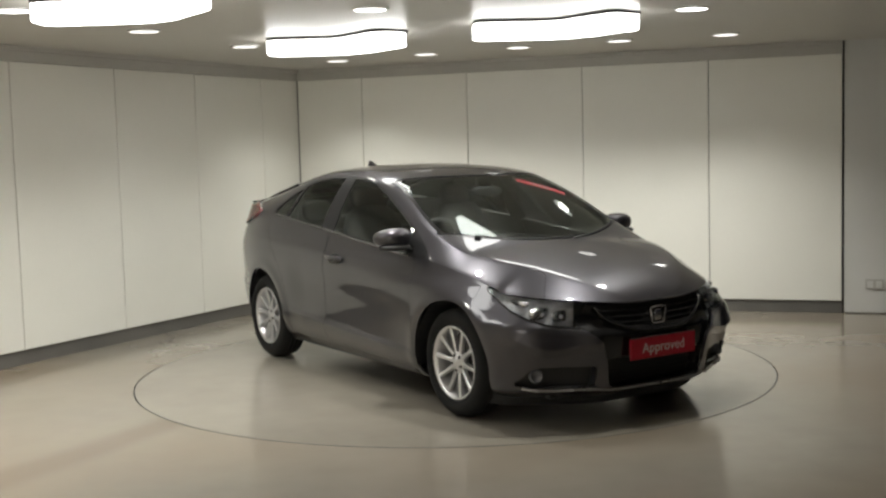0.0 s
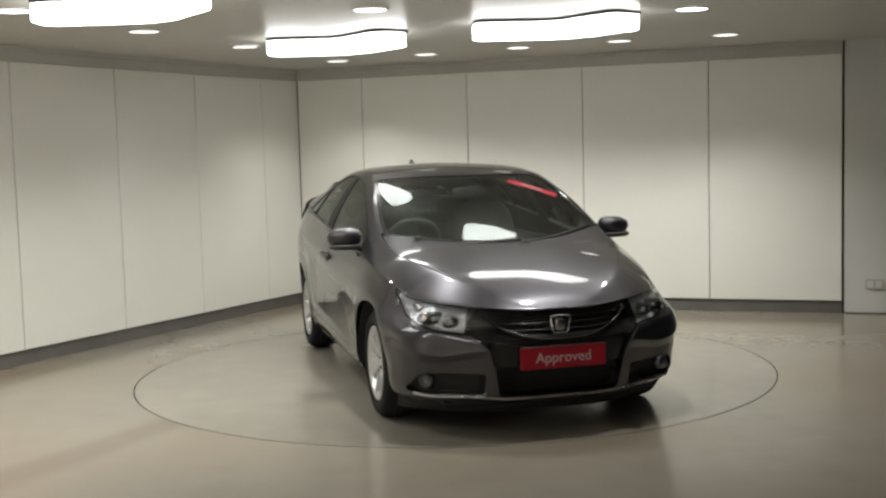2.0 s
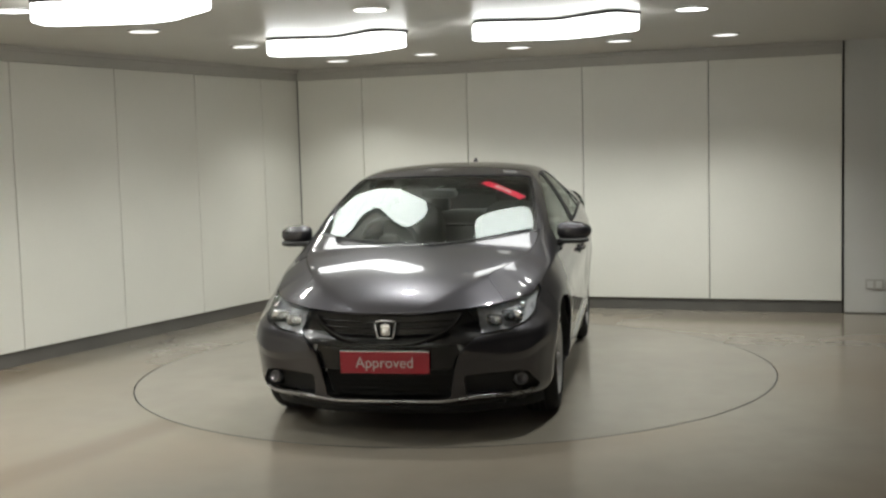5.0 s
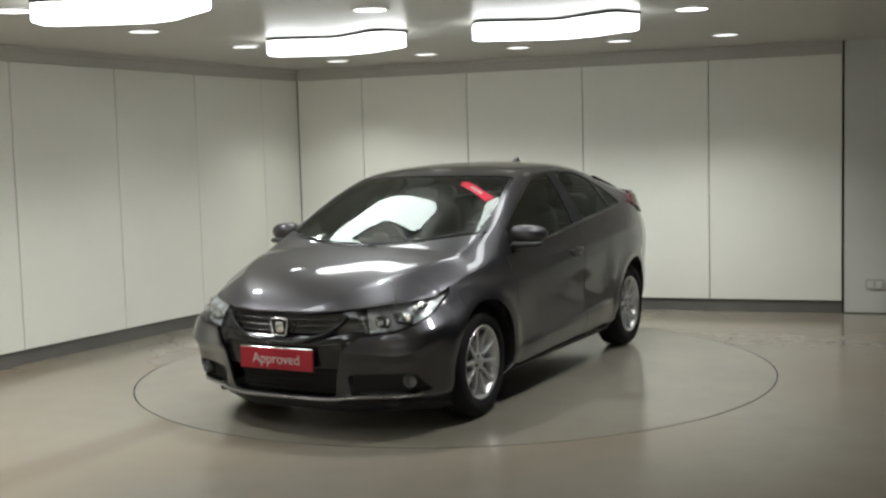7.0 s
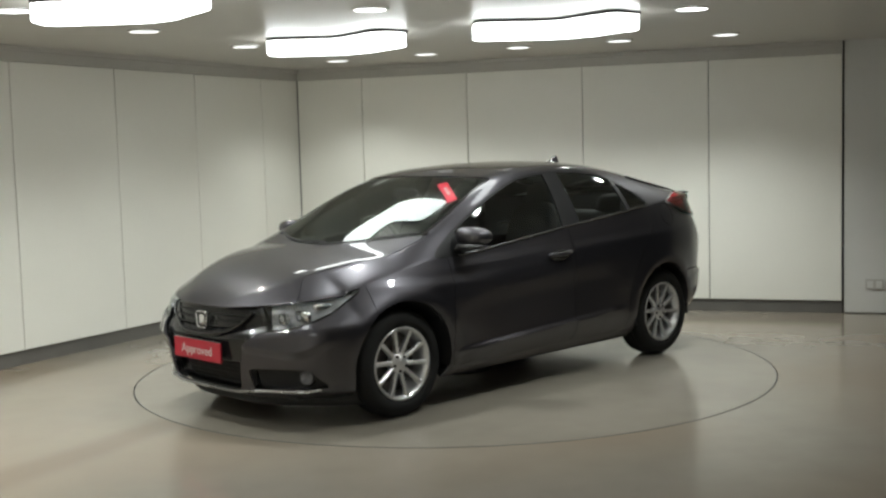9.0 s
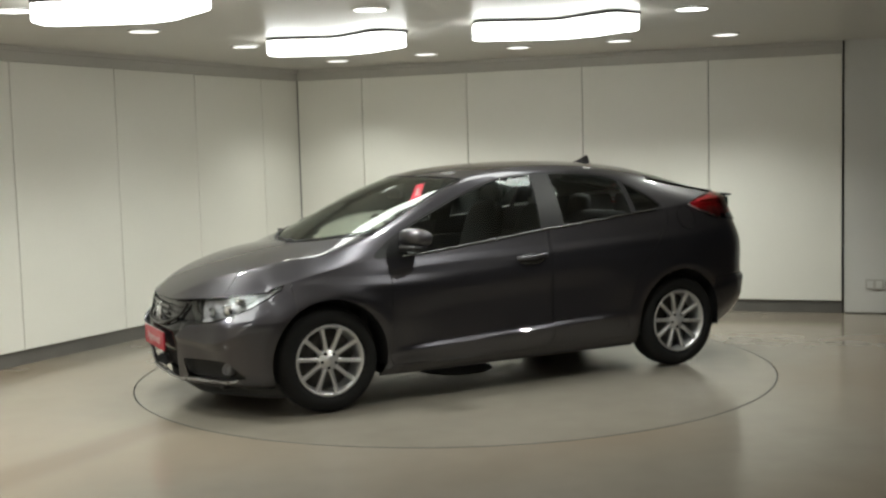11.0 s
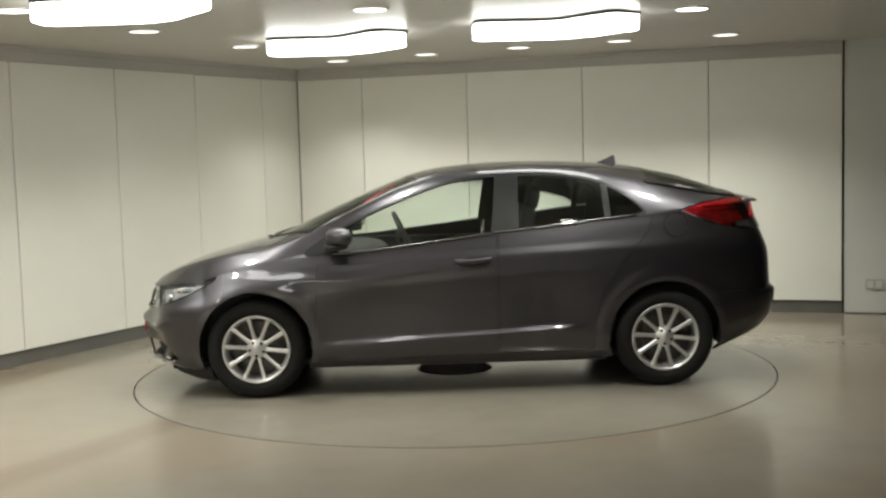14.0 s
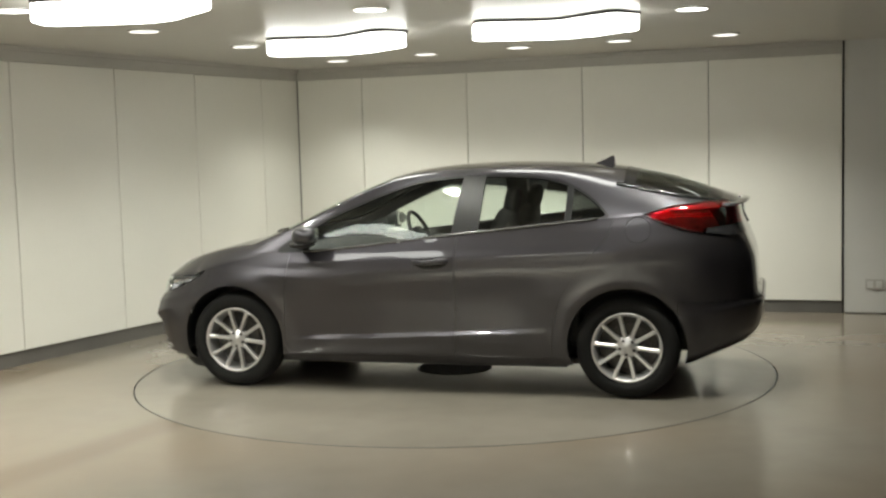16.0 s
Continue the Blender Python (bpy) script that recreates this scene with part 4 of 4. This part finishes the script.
# cowl
pts = [(float(cowl_x(abs(y))) + 0.004, y, top_point(float(cowl_x(abs(y))) + 0.004, y) - 0.008) for y in np.linspace(-0.70, 0.70, 41)]
part("cowl", tube_bm(pts, 0.016, 0.006, 8), M_BLACK_TRIM, car, "black plastic cowl", True)
# wipers
for y0, y1, x0 in ((0.10, 0.66, 1.225), (-0.52, 0.10, 1.22)):
    pts = []
    for k in range(9):
        y = y0 + (y1 - y0) * k / 8
        x = float(cowl_x(abs(y))) + 0.004 - 0.025 * k / 8
        pts.append((x, y, top_point(x, y) + 0.005))
    wiper = part("wiper", tube_bm(pts, 0.007, 0.006, 6), M_BLACK_TRIM, car, "black wiper arm and blade", True)
    part("wiper_pivot", blob_bm((pts[0][0] + 0.01, pts[0][1], pts[0][2]), (0.020, 0.026, 0.007), 2.2, 12, 8), M_BLACK_TRIM, wiper)

# mirrors, handles, belt mouldings
for sgn in (1, -1):
    mir = part("door_mirror", blob_bm((0.76, sgn * 0.905, 1.012), (0.082, 0.108, 0.054), 2.4), M_PAINT, car, "dark grey mirror cap", True)
    for v in mir.data.vertices:
        k = (abs(v.co.y) - 0.80) / 0.2
        v.co.x -= 0.035 * k * k
        v.co.z += 0.016 * (1 - k) * (1 if v.co.z > 1.01 else -0.2)
    part("mirror_glass", blob_bm((0.690, sgn * 0.902, 1.012), (0.006, 0.085, 0.05), 3.2), M_CHROME, mir, "mirror glass", True)
    part("mirror_base", blob_bm((0.765, sgn * 0.90, 0.958), (0.075, 0.10, 0.022), 2.6), M_BLACK_TRIM, mir, "black lower mirror shell", True)
    part("mirror_arm", tube_bm([(0.79, sgn * 0.775, 0.935), (0.78, sgn * 0.83, 0.945), (0.77, sgn * 0.88, 0.962)], 0.032, 0.014), M_BLACK_TRIM, mir, "black mirror arm", True)
    hx0, hz = -0.085, 0.843
    yb = float(half_width(0.8))
    handle = part("door_handle", tube_bm([(hx0 + 0.115 - 0.23 * k / 10, sgn * (yb + 0.010 + 0.026 * math.sin(math.pi * k / 10)), hz - 0.004 * math.cos(math.pi * k / 10)) for k in range(11)], 0.010, 0.016), M_PAINT, car, "body-coloured door handle", True)
    part("handle_cup", blob_bm((hx0, sgn * (yb + 0.003), hz - 0.012), (0.098, 0.012, 0.034), 2.3), M_BLACK_GLOSS, handle, "dark recess behind the handle", True)
    pts = []
    for x in np.linspace(0.80, -1.13, 30):
        i = int(np.argmin(np.abs(xs_ - x)))
        pts.append((float(x), sgn * (float(ys_[i]) + 0.004), float(shoulder_side(x)) + 0.004))
    part("belt_moulding", tube_bm(pts, 0.006, 0.008, 8), M_MOULDING, car, "dark satin belt moulding under the windows", True)

# shark fin aerial
bm = bmesh.new()
prof = [(-0.97, 0.0), (-1.02, 0.022), (-1.07, 0.042), (-1.105, 0.062), (-1.125, 0.066), (-1.13, 0.05), (-1.135, 0.0)]
z0 = float(centre_top(-1.05)) - 0.012
left = [bm.verts.new((x, 0.004 + 0.022 * (1 - h / 0.068), z0 + h)) for x, h in prof]
right = [bm.verts.new((x, -0.004 - 0.022 * (1 - h / 0.068), z0 + h)) for x, h in prof]
bm.faces.new(left)
bm.faces.new(right[::-1])
for i in range(len(prof)):
    j = (i + 1) % len(prof)
    bm.faces.new((left[i], right[i], right[j], left[j]))
bmesh.ops.recalc_face_normals(bm, faces=bm.faces)
part("aerial_fin", bm, M_PAINT, car, "dark shark fin aerial")

# tail spoiler wing and the raised black rims of the hatch glass
pts = [(-1.950 + 0.09 * (abs(y) / 0.74) ** 2.5, y, 1.172 - 0.012 * (abs(y) / 0.74) ** 2) for y in np.linspace(-0.64, 0.64, 25)]
part("spoiler_blade", tube_bm(pts, 0.055, 0.010, 12), M_PAINT, car, "spoiler blade across the hatch", True)
for sgn in (1, -1):
    pts = []
    for x in np.linspace(-1.22, -1.84, 14):
        y = float(rail_y(x)) + 0.004
        pts.append((float(x), sgn * y, top_point(float(x), y) - 0.003))
    part("hatch_rim", tube_bm(pts, 0.026, 0.012, 10), M_BLACK_GLOSS, car, "gloss black raised rim beside the hatch glass", True)

# ---- car: wheels ----


def wheel(x, sgn):
    w = new("wheel")
    w.parent = car
    w.matrix_basis = pose(x, sgn * (HUB_Y - 0.012), WHEEL_R, 0, 0, 0 if sgn > 0 else 180)
    tagged(w, "black tyre on a ten-spoke silver alloy")
    tyre = part("tyre", lathe_bm([(0.214, -0.19), (0.24, -0.197), (0.285, -0.19), (0.308, -0.172), (0.316, -0.14), (0.3155, -0.10), (0.316, -0.05), (0.308, -0.015), (0.288, 0.006), (0.24, 0.013), (0.238, 0.011), (0.220, 0.003), (0.212, -0.006)], 72, "y"), M_RUBBER, w, "black rubber tyre", True)
    for yy in (-0.06, -0.095, -0.13):
        part("tread_groove", lathe_bm([(0.3165, yy - 0.004), (0.3172, yy), (0.3165, yy + 0.004)], 60, "y"), M_PIT, tyre)
    part("rim", lathe_bm([(0.196, -0.012), (0.203, 0.002), (0.213, 0.006), (0.2155, 0.0), (0.213, -0.02), (0.196, -0.03), (0.188, -0.10), (0.190, -0.19), (0.186, -0.19), (0.183, -0.10), (0.190, -0.02), (0.196, -0.012)], 72, "y"), M_ALLOY, w, "silver alloy rim", True)
    part("brake_disc", lathe_bm([(0.0, -0.085), (0.135, -0.085), (0.135, -0.10), (0.187, -0.11), (0.187, -0.125), (0.0, -0.125)], 40, "y"), M_DISC, w, "dull steel brake disc")
    part("hub", lathe_bm([(0.0, -0.004), (0.024, -0.006), (0.030, -0.012), (0.056, -0.020), (0.066, -0.030), (0.066, -0.06), (0.0, -0.06)], 40, "y"), M_ALLOY, w, "silver hub with cap", True)
    for k in range(5):
        a = 2 * math.pi * (k + 0.5) / 5 + 0.1 + 0.314
        part("wheel_nut", lathe_bm([(0.0, -0.011), (0.008, -0.012), (0.010, -0.017), (0.010, -0.03)], 8, "y"), M_BLACK_TRIM, w).matrix_basis = pose(0.045 * math.cos(a), 0, 0.045 * math.sin(a))
    for k in range(10):
        a = 2 * math.pi * k / 10 + 0.1
        bm = bmesh.new()
        secs = []
        for r, wd, y, th in ((0.045, 0.014, -0.024, 0.03), (0.10, 0.0115, -0.016, 0.028), (0.15, 0.0115, -0.010, 0.026), (0.185, 0.0135, -0.006, 0.028), (0.203, 0.019, -0.006, 0.03)):
            secs.append([bm.verts.new((r, y2, s)) for s, y2 in ((-wd, y - th), (-wd, y - 0.005), (-wd * 0.55, y), (wd * 0.55, y), (wd, y - 0.005), (wd, y - th))])
        for p, q in zip(secs, secs[1:]):
            for i in range(6):
                j = (i + 1) % 6
                bm.faces.new((p[i], p[j], q[j], q[i]))
        bm.faces.new(secs[0][::-1])
        bm.faces.new(secs[-1])
        bmesh.ops.recalc_face_normals(bm, faces=bm.faces)
        part("spoke", bm, M_ALLOY, w).matrix_basis = Matrix.Rotation(-a, 4, "Y")
    return w


for x in (WHEEL_X, -WHEEL_X):
    for sgn in (1, -1):
        wheel(x, sgn)
        # arch liner
        bm = bmesh.new()
        rows = []
        for k in range(25):
            a = math.pi * (-0.06 + 1.12 * k / 24)
            lx = x + 0.362 * math.cos(a)
            ly = float(np.interp(-lx, -BELT[:, 34, 0], BELT[:, 34, 1])) - 0.016
            rows.append([bm.verts.new((lx, sgn * y, 0.325 + 0.362 * math.sin(a))) for y in (ly, 0.55)])
        for p, q in zip(rows, rows[1:]):
            bm.faces.new((p[0], q[0], q[1], p[1]))
        cap = [r[1] for r in rows]
        bm.faces.new(cap)
        part("arch_liner", bm, M_BLACK_TRIM, car, "black wheel arch liner")

# underside
tray = part("underbody", box_bm((-1.52, -0.60, 0.165), (1.88, 0.60, 0.21), 0.01), M_BLACK_TRIM, car, "black underbody tray")
for sgn in (1, -1):
    part("side_tray", box_bm((-0.93, sgn * 0.602, 0.178), (0.93, sgn * 0.80, 0.222), 0.01), M_BLACK_TRIM, tray)
part("exhaust", tube_bm([(0.9, 0.1, 0.15), (0.2, 0.12, 0.14), (-0.9, 0.25, 0.17), (-1.5, 0.45, 0.22)], 0.03), M_DISC, car, "dull exhaust pipe", True)

# ---- car: cabin ----


def seat(x, y, bench=False):
    s = new("seat")
    s.parent = car
    wd = 0.25 if not bench else 0.62
    tagged(s, "black fabric seat")
    part("cushion", blob_bm((x, y, 0.55), (0.26, wd, 0.09), 3.5), M_CABIN, s, smooth=True)
    back = part("seat_back", blob_bm((0, 0, 0), (0.07, wd * 0.96, 0.33), 3.2), M_CABIN, s, smooth=True)
    back.matrix_basis = pose(x - 0.30, y, 0.84 if not bench else 0.74, 0, -16, 0)
    for dy in ((0,) if not bench else (-0.38, 0.38)):
        h = part("headrest", blob_bm((0, 0, 0), (0.045, 0.13, 0.085), 2.8), M_CABIN, s, smooth=True)
        h.matrix_basis = pose(x - 0.41, y + dy, 1.20 if not bench else 1.09, 0, -12, 0)
        for e in (-0.04, 0.04):
            part("headrest_post", tube_bm([(x - 0.40, y + dy + e, 1.16 if not bench else 1.05), (x - 0.385, y + dy + e, 1.06 if not bench else 0.95)], 0.006, 0.006, 6), M_CHROME, s)


seat(-0.10, 0.37)
seat(-0.10, -0.37)
seat(-0.90, 0.0, True)
part("dashboard", blob_bm((0.80, 0, 0.82), (0.33, 0.70, 0.105), 3.2), M_CABIN_GREY, car, "dark grey dashboard", True)
part("cabin_floor", box_bm((-1.6, -0.70, 0.30), (1.0, 0.70, 0.34)), M_CABIN, car, "black carpet")
part("parcel_shelf", box_bm((-1.75, -0.62, 0.93), (-1.12, 0.62, 0.95), 0.008), M_CABIN, car, "black parcel shelf")
part("boot_back", box_bm((-1.86, -0.655, 0.40), (-1.84, 0.655, 1.15), 0.006), M_CABIN, car, "black inner tailgate trim")
part("bulkhead", box_bm((1.0, -0.72, 0.30), (1.04, 0.72, 0.86)), M_CABIN, car, "black bulkhead")
for sgn in (1, -1):
    part("boot_trim", box_bm((-1.88, sgn * 0.685, 0.40), (-1.02, sgn * 0.665, 1.15), 0.006), M_CABIN, car, "black boot side trim")
    part("door_card", box_bm((-1.0, sgn * 0.775, 0.34), (0.88, sgn * 0.745, 0.90), 0.01), M_CABIN, car, "black inner door trim")
wheel_pts = [(0.36 + 0.175 * math.sin(a) * 0.42, -0.37 + 0.185 * math.cos(a), 0.93 + 0.175 * math.sin(a) * 0.9) for a in np.linspace(0, 2 * math.pi, 33)[:-1]]
sw = part("steering_wheel", tube_bm(wheel_pts, 0.015, 0.015, 8, True), M_CABIN_GREY, car, "black steering wheel", True)
part("steering_hub", blob_bm((0.385, -0.37, 0.925), (0.035, 0.075, 0.06), 2.6), M_CABIN_GREY, sw, "steering wheel hub", True)
part("steering_spoke", tube_bm([(0.37, -0.55, 0.93), (0.385, -0.37, 0.925), (0.37, -0.19, 0.93)], 0.012, 0.018), M_CABIN_GREY, sw)
part("rear_view_mirror", blob_bm((0.46, 0.0, 1.255), (0.02, 0.12, 0.035), 3.0), M_BLACK_TRIM, car, "black rear view mirror", True)

# ---- motion ----
CAR_OFF = (-0.0256, 0.010, 0.0)


def car_heading(t):
    a = 0.6421 + 0.15139 * (t - 8.0)
    return math.atan2(-math.cos(a), -math.sin(a))


def motions():
    times = [0.0, 2.0, 4.0, 6.0, 8.0, 10.0, 12.0, 14.0, 16.0]
    spin = lambda t: Matrix.Translation(TABLE) @ Matrix.Rotation(car_heading(t), 4, "Z")
    walk(turntable, [(t, spin(t)) for t in times])
    walk(car, [(t, spin(t) @ Matrix.Translation(CAR_OFF)) for t in times])


motions()
